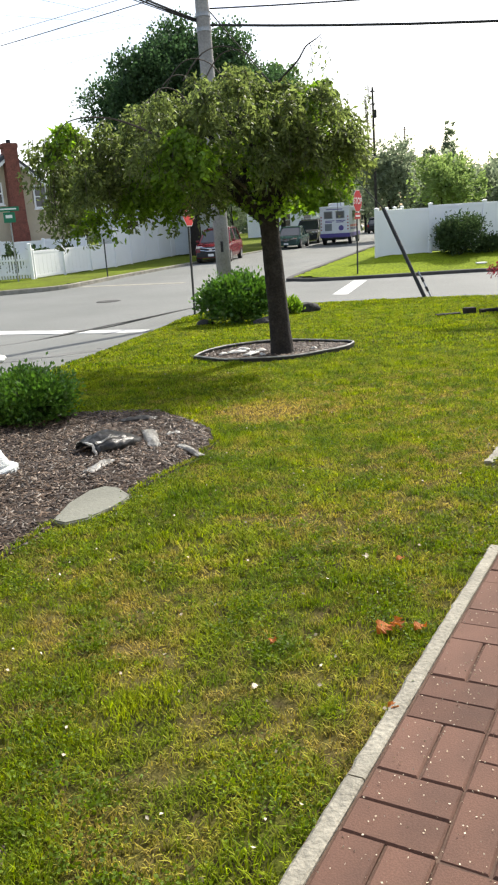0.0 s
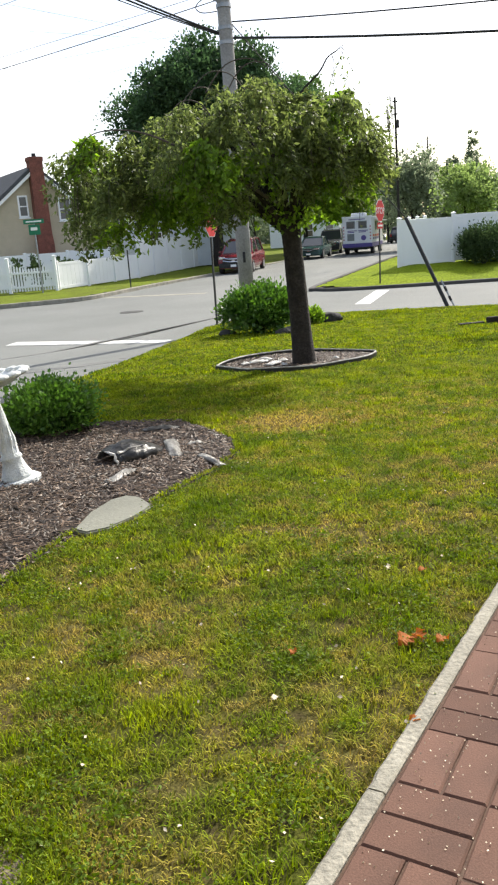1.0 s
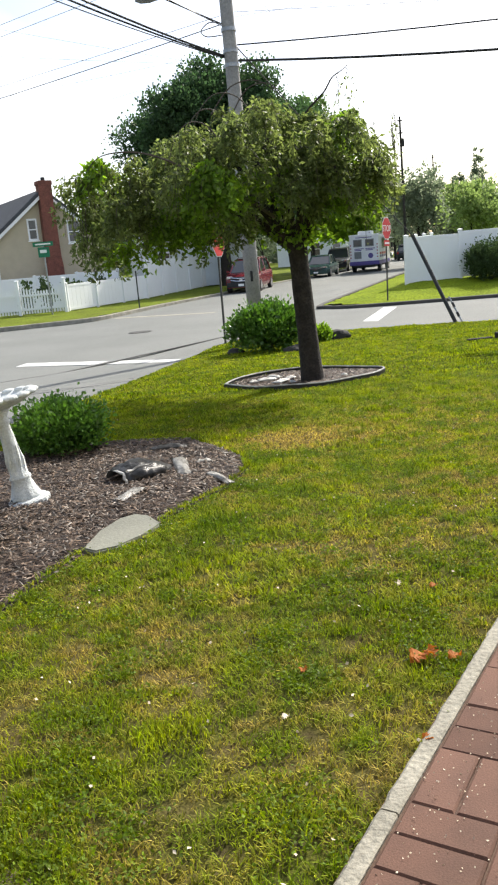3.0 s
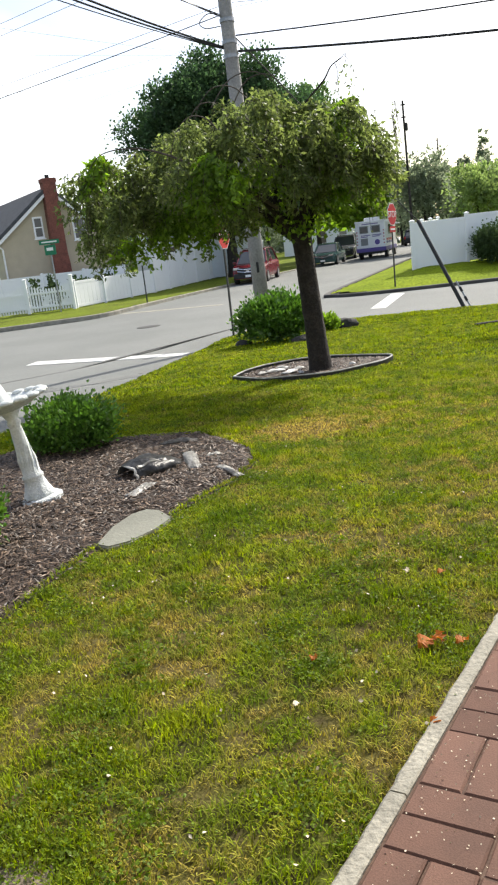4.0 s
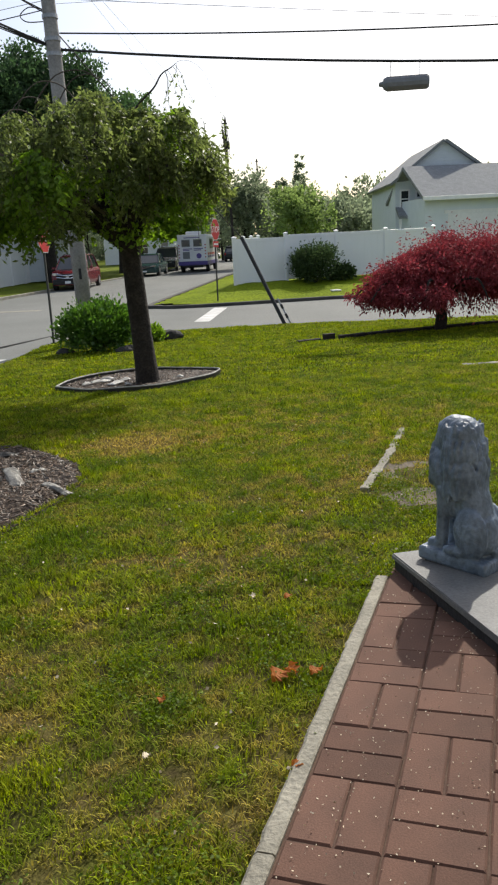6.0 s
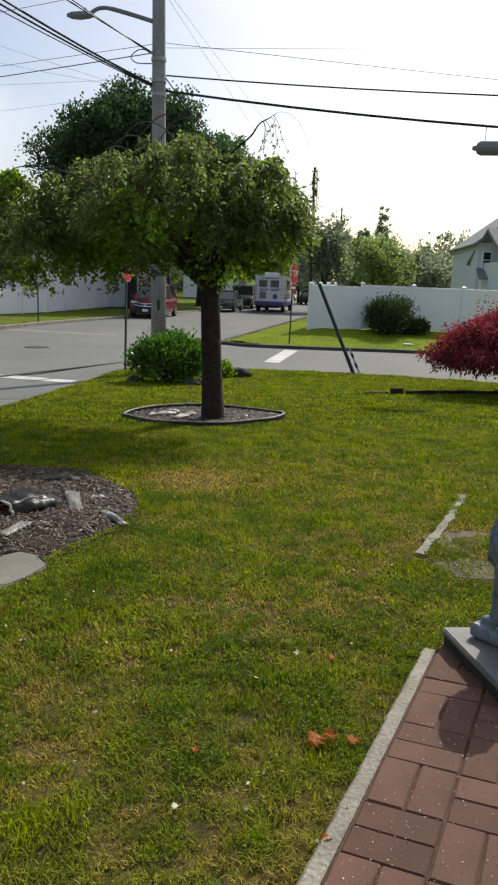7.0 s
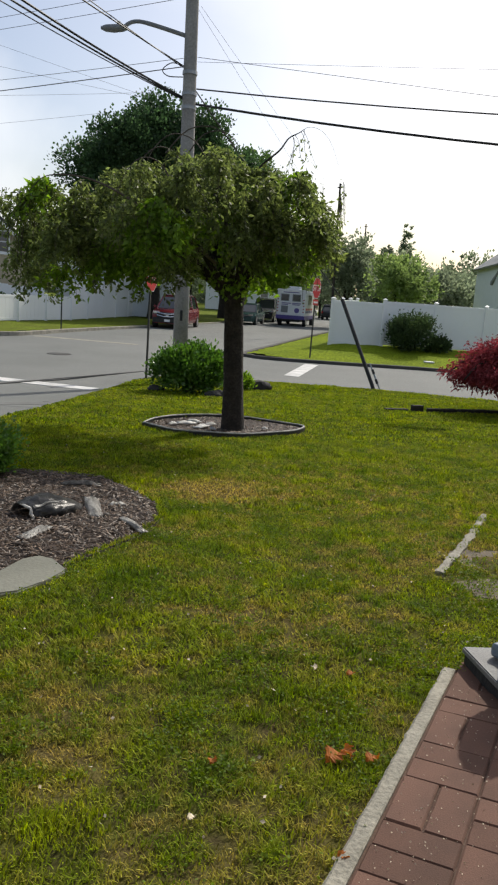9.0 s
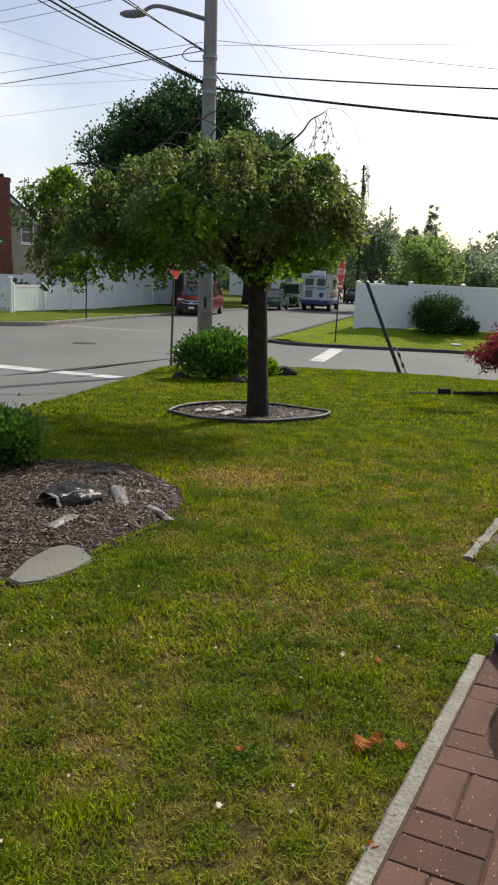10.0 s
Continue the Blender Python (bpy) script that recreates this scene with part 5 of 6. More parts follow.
rock(0.55, 16.25, float(gz(0.5, 16.2)) + 0.03, (0.22, 0.14, 0.1), 11, "dark rough rock at the foot of a shrub")


def red_maple():
    r = np.random.RandomState(5)
    ob = thing("japanese_maple", "low spreading dark red Japanese maple on the lawn", "tree", P(6.95, 15.3))
    part("trunk", tube(bmesh.new(), smooth_line([(0, 0, -0.05), (0.03, 0, 0.3), (-0.03, 0, 0.7), (0.1, 0, 1.1)], 4), list(np.linspace(0.14, 0.07, 13)), 9), "bark", ob)
    for a in np.arange(0, 6.28, 0.7):
        part("limb", tube(bmesh.new(), smooth_line([(0, 0, 0.55), (0.7 * math.cos(a), 0.6 * math.sin(a), 1.0), (1.4 * math.cos(a), 1.1 * math.sin(a), 1.05), (1.8 * math.cos(a), 1.4 * math.sin(a), 0.7)], 4), list(np.linspace(0.05, 0.012, 13)), 6), "bark", ob)
    blobs = [((0.75, 0, 1.2), (1.5, 1.25, 0.68))]
    for k in range(44):
        a, q = r.uniform(0, 6.28), r.uniform(0.3, 1.0)
        x, y = 0.7 + 2.15 * q * math.cos(a), 1.5 * q * math.sin(a)
        blobs.append(((x, y, 1.72 - 1.02 * q**1.9 + r.normal(0, 0.07)), (r.uniform(0.35, 0.6), r.uniform(0.35, 0.55), r.uniform(0.16, 0.28))))
    pts, out = clumps(blobs, 110000, r, 0.75, 0.2)
    ok = pts[:, 2] > 0.13 + 0.16 * r.rand(len(pts))
    v, f = leaves(pts[ok], 0.075, 0.015, r, dirs=out[ok] * 0.6 + [0, 0, -0.5])
    arrays("crown", v, f, "red_leaf", ob)


red_maple()


# ---- fences ----
def fence_post(ob, x, y, z, h, w=0.065):
    p = part("post", cube(x - w, x + w, y - w, y + w, z - 0.3, z + h, bevel=0.008), "vinyl", ob)
    part("cap", rings(bmesh.new(), [[(x + q * a, y + q * b, z + h + dz) for a, b in ((-1, -1), (1, -1), (1, 1), (-1, 1))] for q, dz in ((w + 0.02, 0.0), (w + 0.02, 0.03), (w * 0.4, 0.06), (0.005, 0.07))]), "vinyl", p)


def panel_fence(name, pts, height, label, zf, per=2.0, boards=True, scallop=False, rail=True):
    """Closed vinyl panels between capped posts, along a line."""
    ob = thing(name, label, "fence")
    for seg, ((x0, y0), (x1, y1)) in enumerate(zip(pts, pts[1:])):
        ln = math.hypot(x1 - x0, y1 - y0)
        n = max(1, round(ln / per))
        az = math.atan2(y1 - y0, x1 - x0)
        for k in range(n):
            a, b = k / n, (k + 1) / n
            ax, ay, bx, by = x0 + (x1 - x0) * a, y0 + (y1 - y0) * a, x0 + (x1 - x0) * b, y0 + (y1 - y0) * b
            z = float(zf(ax, ay))
            m = Matrix.Translation((ax, ay, z)) @ Matrix.Rotation(az, 4, "Z")
            w = ln / n
            bm, nb = bmesh.new(), 7
            box(bm, 0.05, w - 0.05, -0.008, 0.008, 0.03, height - 0.08)
            bmesh.ops.transform(bm, matrix=m, verts=bm.verts)
            panel = part("panel", bm, "vinyl", ob)
            for i in range(nb):
                bm = cube(0.05 + (w - 0.1) * i / nb + 0.004, 0.05 + (w - 0.1) * (i + 1) / nb - 0.004, -0.014, 0.014, 0.03, height - 0.06)
                bmesh.ops.transform(bm, matrix=m, verts=bm.verts)
                part("board", bm, "vinyl", panel)
            if rail:
                for zz in (0.05, height - 0.14):
                    bm = cube(0.04, w - 0.04, -0.025, 0.025, zz, zz + 0.13, bevel=0.006)
                    bmesh.ops.transform(bm, matrix=m, verts=bm.verts)
                    part("rail", bm, "vinyl", ob)
            fence_post(ob, ax, ay, z, height + 0.03)
        if seg == len(pts) - 2:
            fence_post(ob, x1, y1, float(zf(x1, y1)), height + 0.03)
    return ob


verge = lambda x, y: -0.775
panel_fence("panel_fence", [(5.62, 31.5), (14.2, 31.8)], 1.80, "tall closed white vinyl panel fence behind the corner lawn", corner_z, 2.4)
panel_fence("panel_fence", [(5.70, 31.75), (7.9, 37.5)], 1.80, "tall closed white vinyl panel fence along the street", corner_z, 2.4)
panel_fence("panel_fence", [(-6.75, 45.3), (-5.6, 50.2), (-3.1, 60), (-0.5, 69)], 2.15, "tall closed white vinyl panel fence behind the verge", verge, 2.5)
panel_fence("panel_fence", [(-9.72, 38.6), (-6.75, 45.2)], 1.32, "low closed white vinyl panel fence behind the verge", verge, 2.4)

panel_fence("panel_fence", [(-16.6, 41.1), (-8.1, 44.0)], 1.74, "closed white vinyl panel fence between shrubs and a house", verge, 2.4)


def picket_fence():
    ob = thing("picket_fence", "white vinyl picket fence with a scalloped top", "fence")
    a, b = (-9.78, 38.4), (-20.5, 36.0)
    ln = math.hypot(b[0] - a[0], b[1] - a[1])
    bays, each = 5, 15
    az = math.atan2(b[1] - a[1], b[0] - a[0])
    me = []
    for k in range(bays):
        w = ln / bays
        m = Matrix.Translation((a[0] + (b[0] - a[0]) * k / bays, a[1] + (b[1] - a[1]) * k / bays, -0.775)) @ Matrix.Rotation(az, 4, "Z")
        for zz in (0.22, 0.88):
            bm = cube(0.05, w - 0.05, -0.02, 0.02, zz, zz + 0.10)
            bmesh.ops.transform(bm, matrix=m, verts=bm.verts)
            part("rail", bm, "vinyl", ob)
        for i in range(each):
            u = (i + 0.5) / each
            h = 1.38 - 0.24 * math.sin(math.pi * u)
            if k == 0:
                bm = bmesh.new()
                q = 0.045
                rings(bm, [[(-q, -0.035, 0.06), (q, -0.035, 0.06), (q, -0.022, 0.06), (-q, -0.022, 0.06)], [(-q, -0.035, h - 0.06), (q, -0.035, h - 0.06), (q, -0.022, h - 0.06), (-q, -0.022, h - 0.06)], [(-0.008, -0.035, h), (0.008, -0.035, h), (0.008, -0.022, h), (-0.008, -0.022, h)]])
                p = part("picket", bm, "vinyl", ob)
                me.append(p.data)
            else:
                p = new("picket", me[i])
                p.parent = ob
            p.matrix_basis = m @ Matrix.Translation((0.09 + (w - 0.18) * u, 0, 0))
        fence_post(ob, a[0] + (b[0] - a[0]) * k / bays, a[1] + (b[1] - a[1]) * k / bays, -0.775, 1.62, 0.075)


picket_fence()
for k, (x, y) in enumerate([(-11.9, 39.6), (-11.0, 39.9), (-9.9, 40.6), (-8.8, 42.6)]):
    shrub("shrub", x, y, -0.72, 0.42, 0.42, 1.45 + 0.08 * (k % 2), 500, 0.16, 0.06, "dark_leaf", "small clipped dark green shrub behind a white fence", 50 + k)
shrub("shrub", 8.75, 30.75, float(corner_z(8.7, 30.7)), 0.98, 0.75, 1.45, 7500, 0.09, 0.032, "dark_leaf", "rounded dark green shrub against a white fence", 60)
shrub("shrub", 9.85, 30.85, float(corner_z(9.8, 30.8)), 0.55, 0.4, 0.62, 2200, 0.09, 0.032, "dark_leaf", "low dark green shrub against a white fence", 61)
bm = cube(-0.18, 0.18, -0.12, 0.12, 0.0, 0.05, bevel=0.015)
ob = part("utility_cover", bm, "white")
ob.location = (8.9, 28.6, float(corner_z(8.9, 28.6)))
tagged(ob, "small white box cover lying in the corner lawn", "utility cover")


# ---- houses ----
def window(ob, x, y, z, w, h, wall="vinyl"):
    """A sash window set proud of a wall that faces -y."""
    win = part("window", cube(x - w / 2, x + w / 2, y - 0.05, y + 0.02, z, z + h), wall, ob, "white-framed sash window")
    part("pane", cube(x - w / 2 + 0.09, x + w / 2 - 0.09, y - 0.062, y - 0.052, z + 0.09, z + h / 2 - 0.03), "glass", win)
    part("pane", cube(x - w / 2 + 0.09, x + w / 2 - 0.09, y - 0.062, y - 0.052, z + h / 2 + 0.03, z + h - 0.09), "glass", win)
    part("sill", cube(x - w / 2 - 0.05, x + w / 2 + 0.05, y - 0.11, y, z - 0.07, z - 0.004), wall, win)


def gable_wall(ob, x0, x1, xr, y, z0, ze, zr, depth, material, boards=0.16):
    """A gable end facing -y with lapped boards, and the block behind it."""
    bm = bmesh.new()
    rings(bm, [[(x0, yy, z0), (x1, yy, z0), (x1, yy, ze), (xr, yy, zr), (x0, yy, ze)] for yy in (y, y + depth)])
    bmesh.ops.recalc_face_normals(bm, faces=bm.faces)
    part("wall", bm, material, ob)
    n = int((zr - z0) / boards)
    for i in range(n):
        a, b = z0 + i * boards, z0 + (i + 1) * boards
        if b <= ze:
            l, r = x0, x1
        else:
            t = min(1.0, max(0.0, (b - ze) / (zr - ze)))
            l, r = x0 + (xr - x0) * t, x1 + (xr - x1) * t
        if r - l < 0.3:
            break
        bm = bmesh.new()
        vs = [bm.verts.new(p) for p in ((l, y - 0.004, b), (r, y - 0.004, b), (r, y - 0.03, a + 0.004), (l, y - 0.03, a + 0.004), (l, y + 0.0, a + 0.004), (r, y + 0.0, a + 0.004))]
        bm.faces.new((vs[3], vs[2], vs[1], vs[0]))
        bm.faces.new((vs[4], vs[5], vs[2], vs[3]))
        part("board", bm, material, ob)


def roof_slope(ob, a, b, depth, y, over, thick, material):
    """One roof slope from the eave a to the ridge b (x, z), along y."""
    d = Vector((b[0] - a[0], b[1] - a[1])).normalized()
    n = Vector((-d.y, d.x)) * (1 if d.x > 0 else -1)
    a0 = Vector(a) - d * over
    bm = bmesh.new()
    rings(bm, [[(p.x, yy, p.y) for p in (a0, Vector(b), Vector(b) + n * thick, a0 + n * thick)] for yy in (y - over, y + depth)])
    bmesh.ops.recalc_face_normals(bm, faces=bm.faces)
    return part("roof", bm, material, ob)


house = thing("house", "tan sided house with a dark roof and a tall brick chimney", "house", (-11.9, 44.6, -0.30), 32)
gable_wall(house, -3.0, 3.0, 0.0, 0, -0.5, 3.35, 5.75, 11, "siding")
roof_slope(house, (-3.0, 3.35), (0.0, 5.75), 11, 0, 0.3, 0.16, "roof")
roof_slope(house, (3.0, 3.35), (0.0, 5.75), 11, 0, 0.3, 0.16, "roof")
for s in (1, -1):
    bm = rings(bmesh.new(), [[(s * 3.28, yy, 3.1), (0, yy, 5.74), (0, yy, 5.56), (s * 3.15, yy, 3.02)] for yy in (-0.36, -0.305)])
    bmesh.ops.recalc_face_normals(bm, faces=bm.faces)
    part("trim", bm, "white", house, "white barge board")
part("downpipe", tube(bmesh.new(), [(-3.25, -0.2, 3.1), (-2.95, -0.1, 2.8), (-2.95, -0.1, 0)], 0.05, 8), "white", house)
part("gutter", cube(-3.4, -3.28, -0.3, 11, 3.02, 3.14, bevel=0.02), "white", house)
ch = part("chimney", rings(bmesh.new(), [[(0.1 - w, -0.5, z), (0.1 + w, -0.5, z), (0.1 + w, 0.1, z), (0.1 - w, 0.1, z)] for w, z in ((0.46, -0.5), (0.46, 1.7), (0.40, 2.3), (0.36, 5.6), (0.36, 6.05), (0.41, 6.1), (0.41, 6.28), (0.34, 6.32))]), "chimney", house, "tall red brick chimney")
part("chimney_pot", lathe(bmesh.new(), [(0.12, 6.3), (0.12, 6.5), (0.09, 6.5)], 10, at=(0.1, -0.22, 0)), "dark_stone", ch)
window(house, -0.78, 0, 3.22, 0.55, 1.15)
window(house, 1.55, 0, 2.95, 0.75, 1.25)
window(house, -0.75, 0, 0.5, 0.5, 0.8)
window(house, 1.6, 0, 0.5, 0.5, 0.8)
back = thing("house", "pale sided house part hidden behind a weeping tree", "house", (-4.9, 56, -0.72), 0)
gable_wall(back, -4.5, 3.5, -0.5, 0, 0, 3.6, 6.0, 8, "siding_grey")
roof_slope(back, (-4.5, 3.6), (-0.5, 6.0), 8, 0, 0.3, 0.15, "roof")
roof_slope(back, (3.5, 3.6), (-0.5, 6.0), 8, 0, 0.3, 0.15, "roof")
window(back, -2.0, 0, 1.2, 0.9, 1.3)

right = thing("house", "pale blue-grey sided house with a steep gable", "house", (16.6, 42.0, -0.3), -12)
gable_wall(right, 0.0, 5.4, 2.6, 0, 0, 4.3, 6.25, 9, "siding_grey")
roof_slope(right, (0.0, 4.3), (2.6, 6.25), 9, 0, 0.3, 0.14, "roof_grey")
roof_slope(right, (5.4, 4.3), (2.6, 6.25), 9, 0, 0.3, 0.14, "roof_grey")
window(right, 0.5, 0, 2.9, 0.55, 1.0)
window(right, 1.35, 0, 3.4, 0.55, 1.0)
part("porch_roof", rings(bmesh.new(), [[(0.0, -1.1, z), (1.8, -1.1, z), (1.8, 0.0, z + 0.5), (0.0, 0.0, z + 0.5)] for z in (2.35, 2.5)]), "roof_grey", right)
for x in (0.1, 1.7):
    part("porch_post", cube(x - 0.06, x + 0.06, -1.05, -0.93, 0, 2.4), "white", right)
gar = thing("garage", "pale blue-grey garage with a grey shingled roof and white door", "garage", (19.6, 37.6, -0.3), -6)
part("wall", cube(-3.1, 7, 0, 6, 0, 3.25), "siding_grey", gar)
bm = bmesh.new()
rings(bm, [[(x, -0.45, 3.15), (x, -0.45, 3.32), (x, 3.0, 5.0), (x, 6.45, 3.32), (x, 6.45, 3.15), (x, 3.0, 4.8)] for x in (-3.35, 7.3)])
bmesh.ops.recalc_face_normals(bm, faces=bm.faces)
part("roof", bm, "roof_grey", gar)
part("gutter", cube(-3.35, 7.3, -0.56, -0.44, 3.1, 3.3, bevel=0.02), "white", gar)
door = part("garage_door", cube(-1.9, 0.7, -0.05, 0.02, 0, 2.45), "white", gar, "white panelled garage door")
for k in range(4):
    part("door_panel", cube(-1.85, 0.65, -0.075, -0.052, 0.05 + 0.6 * k, 0.58 + 0.6 * k, bevel=0.01), "white", door)
part("trim", cube(-2.1, 0.9, -0.07, 0.0, 2.46, 2.62), "white", gar)
end = thing("house", "white house with a low roof at the street's far end", "house", (6.0, 92, -0.72), -18)
gable_wall(end, -4.5, 4.5, 0, 0, 0, 4.6, 7.2, 9, "white", 0.3)
roof_slope(end, (-4.5, 4.6), (0, 7.2), 9, 0, 0.3, 0.2, "roof_grey")
roof_slope(end, (4.5, 4.6), (0, 7.2), 9, 0, 0.3, 0.2, "roof_grey")
for x in (-2.4, 0.2, 2.6):
    window(end, x, 0, 1.0, 1.0, 1.5)
    window(end, x, 0, 3.2, 1.0, 1.4)


# ---- vehicles ----
def wheel(ob, x, y, r, w, side):
    hub = part("wheel", rings(bmesh.new(), [[(x + r * q * math.cos(a), y + dy * side, r + r * q * math.sin(a)) for a in (2 * math.pi * k / 20 for k in range(20))] for q, dy in ((0.62, 0.0), (0.94, 0.0), (1.0, -0.03), (1.0, -w + 0.03), (0.94, -w), (0.5, -w))]), "tyre", ob)
    part("rim", rings(bmesh.new(), [[(x + r * q * math.cos(a), y + dy * side, r + r * q * math.sin(a)) for a in (2 * math.pi * k / 20 for k in range(20))] for q, dy in ((0.62, 0.004), (0.56, -0.02), (0.2, 0.006), (0.05, 0.012))]), "rim", hub)


def car(name, x, y, turn, paint, label, h=1.68, ln=4.7, w=1.86, front_band=True, suv=True):
    """A car whose nose points along -x; its origin is on the road under its middle."""
    ob = thing(name, label, "car", (x, y, float(road_z(x, y))), turn)
    hl, hw = ln / 2, w / 2
    belt, sill = 0.60 * h, 0.16 * h
    # body: cross sections from nose to tail (x, half width, top)
    sec = [(-hl, 0.80, 0.40), (-hl + 0.06, 0.90, 0.50), (-hl + 0.35, 0.97, 0.555), (-hl + 1.0, 1.0, 0.59), (-hl + 1.35, 1.0, 0.60), (0, 1.0, 0.605), (hl - 0.6, 1.0, 0.615), (hl - 0.12, 0.96, 0.61), (hl, 0.86, 0.50)]
    loops = []
    for sx, sw, st in sec:
        q, t = hw * sw, st * h
        loops.append([(sx, -q * 0.94, sill), (sx, -q, sill + 0.18), (sx, -q, t - 0.16), (sx, -q * 0.93, t), (sx, q * 0.93, t), (sx, q, t - 0.16), (sx, q, sill + 0.18), (sx, q * 0.94, sill)])
    bm = rings(bmesh.new(), loops)
    bmesh.ops.recalc_face_normals(bm, faces=bm.faces)
    body = part("body", bm, paint, ob, smooth=False)
    tail = hl - (0.25 if suv else 0.9)
    cab = [(-hl + 1.15, 0.88, belt), (-hl + 1.95, 0.74, h * 0.965), (-hl + 2.4, 0.72, h), (tail - 0.55, 0.72, h * 0.99), (tail, 0.84, belt)]
    loops = []
    for sx, sw, st in cab:
        q = hw * sw
        loops.append([(sx, -hw * 0.92, belt - 0.03), (sx, -q, st), (sx, -q * 0.85, st + 0.02), (sx, q * 0.85, st + 0.02), (sx, q, st), (sx, hw * 0.92, belt - 0.03)])
    bm = rings(bmesh.new(), loops)
    bmesh.ops.recalc_face_normals(bm, faces=bm.faces)
    part("cabin_glass", bm, "glass", ob)
    part("roof_panel", rings(bmesh.new(), [[(sx, -hw * 0.73, sz), (sx, hw * 0.73, sz), (sx, hw * 0.70, sz + 0.035), (sx, -hw * 0.70, sz + 0.035)] for sx, sz in ((-hl + 1.9, h * 0.955), (-hl + 2.4, h), (tail - 0.5, h * 0.99), (tail - 0.3, h * 0.93))]), paint, ob)
    for s in (1, -1):
        for sx, tx in ((-hl + 1.1, -hl + 1.95), (-hl + 2.75, -hl + 2.75), (tail - 0.02, tail - 0.5)):
            part("pillar", tube(bmesh.new(), [(sx, s * hw * 0.90, belt - 0.02), (tx, s * hw * 0.735, h * 0.97)], 0.045, 6), paint, ob)
        for sx in (-hl + 0.85, hl - 0.85):
            wheel(ob, sx, s * (hw + 0.012), 0.345, 0.22, s)
        part("mirror", cube(-hl + 1.35, -hl + 1.55, s * hw * 0.98 - 0.09 + s * 0.10, s * hw * 0.98 + 0.09 + s * 0.10, belt, belt + 0.15, bevel=0.03), paint, ob)
        part("headlight", cube(-hl - 0.02, -hl + 0.25, s * hw * 0.66 - 0.17, s * hw * 0.66 + 0.17, 0.44 * h, 0.52 * h, bevel=0.02), "chrome", ob, "clear headlight")
        part("tail_lamp", cube(hl - 0.12, hl + 0.015, s * hw * 0.80 - 0.09, s * hw * 0.80 + 0.09, 0.42 * h, 0.58 * h, bevel=0.02), "tail", ob, "red tail lamp")
        part("door_seam", cube(-hl + 2.72, -hl + 2.74, s * hw * 1.002 - 0.003, s * hw * 1.002 + 0.003, sill + 0.2, belt - 0.2), "black", ob)
    grille = part("grille", cube(-hl - 0.03, -hl + 0.1, -hw * (0.62 if suv else 0.45), hw * (0.62 if suv else 0.45), (0.32 if suv else 0.38) * h, 0.49 * h, bevel=0.02), "black" if front_band else paint, ob)
    if front_band:
        for zz in ((0.36, 0.44) if suv else (0.42,)):
            part("grille_bar", tube(bmesh.new(), [(-hl - 0.06, -hw * 0.6, zz * h + 0.07), (-hl - 0.07, -hw * 0.2, zz * h), (-hl - 0.07, hw * 0.2, zz * h), (-hl - 0.06, hw * 0.6, zz * h + 0.07)], 0.045, 8), "chrome", grille)
        part("badge", cube(-hl - 0.060, -hl - 0.047, -0.09, 0.09, 0.37 * h, 0.46 * h), "chrome", grille)
    part("bumper", cube(-hl - 0.06, -hl + 0.2, -hw * 0.86, hw * 0.86, 0.18 * h, 0.33 * h, bevel=0.05), "black" if suv else paint, ob)
    part("bumper", cube(hl - 0.2, hl + 0.06, -hw * 0.86, hw * 0.86, 0.18 * h, 0.33 * h, bevel=0.05), "black" if suv else paint, ob)
    part("plate", cube(-hl - 0.075, -hl - 0.062, -0.16, 0.16, 0.21 * h, 0.28 * h), "white", ob, "plain pale plate")
    if suv:
        for s in (1, -1):
            part("roof_rail", tube(bmesh.new(), [(-hl + 2.2, s * hw * 0.62, h + 0.03), (-hl + 2.4, s * hw * 0.62, h + 0.08), (tail - 0.6, s * hw * 0.62, h + 0.07)], 0.02, 5), "black", ob)
    return ob


car("car", -0.85, 47.4, 79, "red_car", "red sport utility car with a chrome-barred nose parked at the kerb", 1.85, 4.9, 1.98)
car("car", 4.3, 58.8, 75, "green_car", "dark green saloon car parked at the kerb", 1.50, 4.7, 1.84, suv=False)
car("car", 6.35, 66.3, 76, "dark_car", "dark sport utility car parked at the kerb", 1.85, 4.8, 1.98)
car("car", 10.6, 80.5, 70, "silver_car", "pale silver car parked far along the street", 1.55, 4.6, 1.85)
car("car", 15.3, 84.0, 250, "dark_car", "dark car far along the street", 1.6, 4.6, 1.85)
car("car", 12.6, 93.0, 160, "silver_car", "pale silver car at the street's far end", 1.5, 4.6, 1.85)


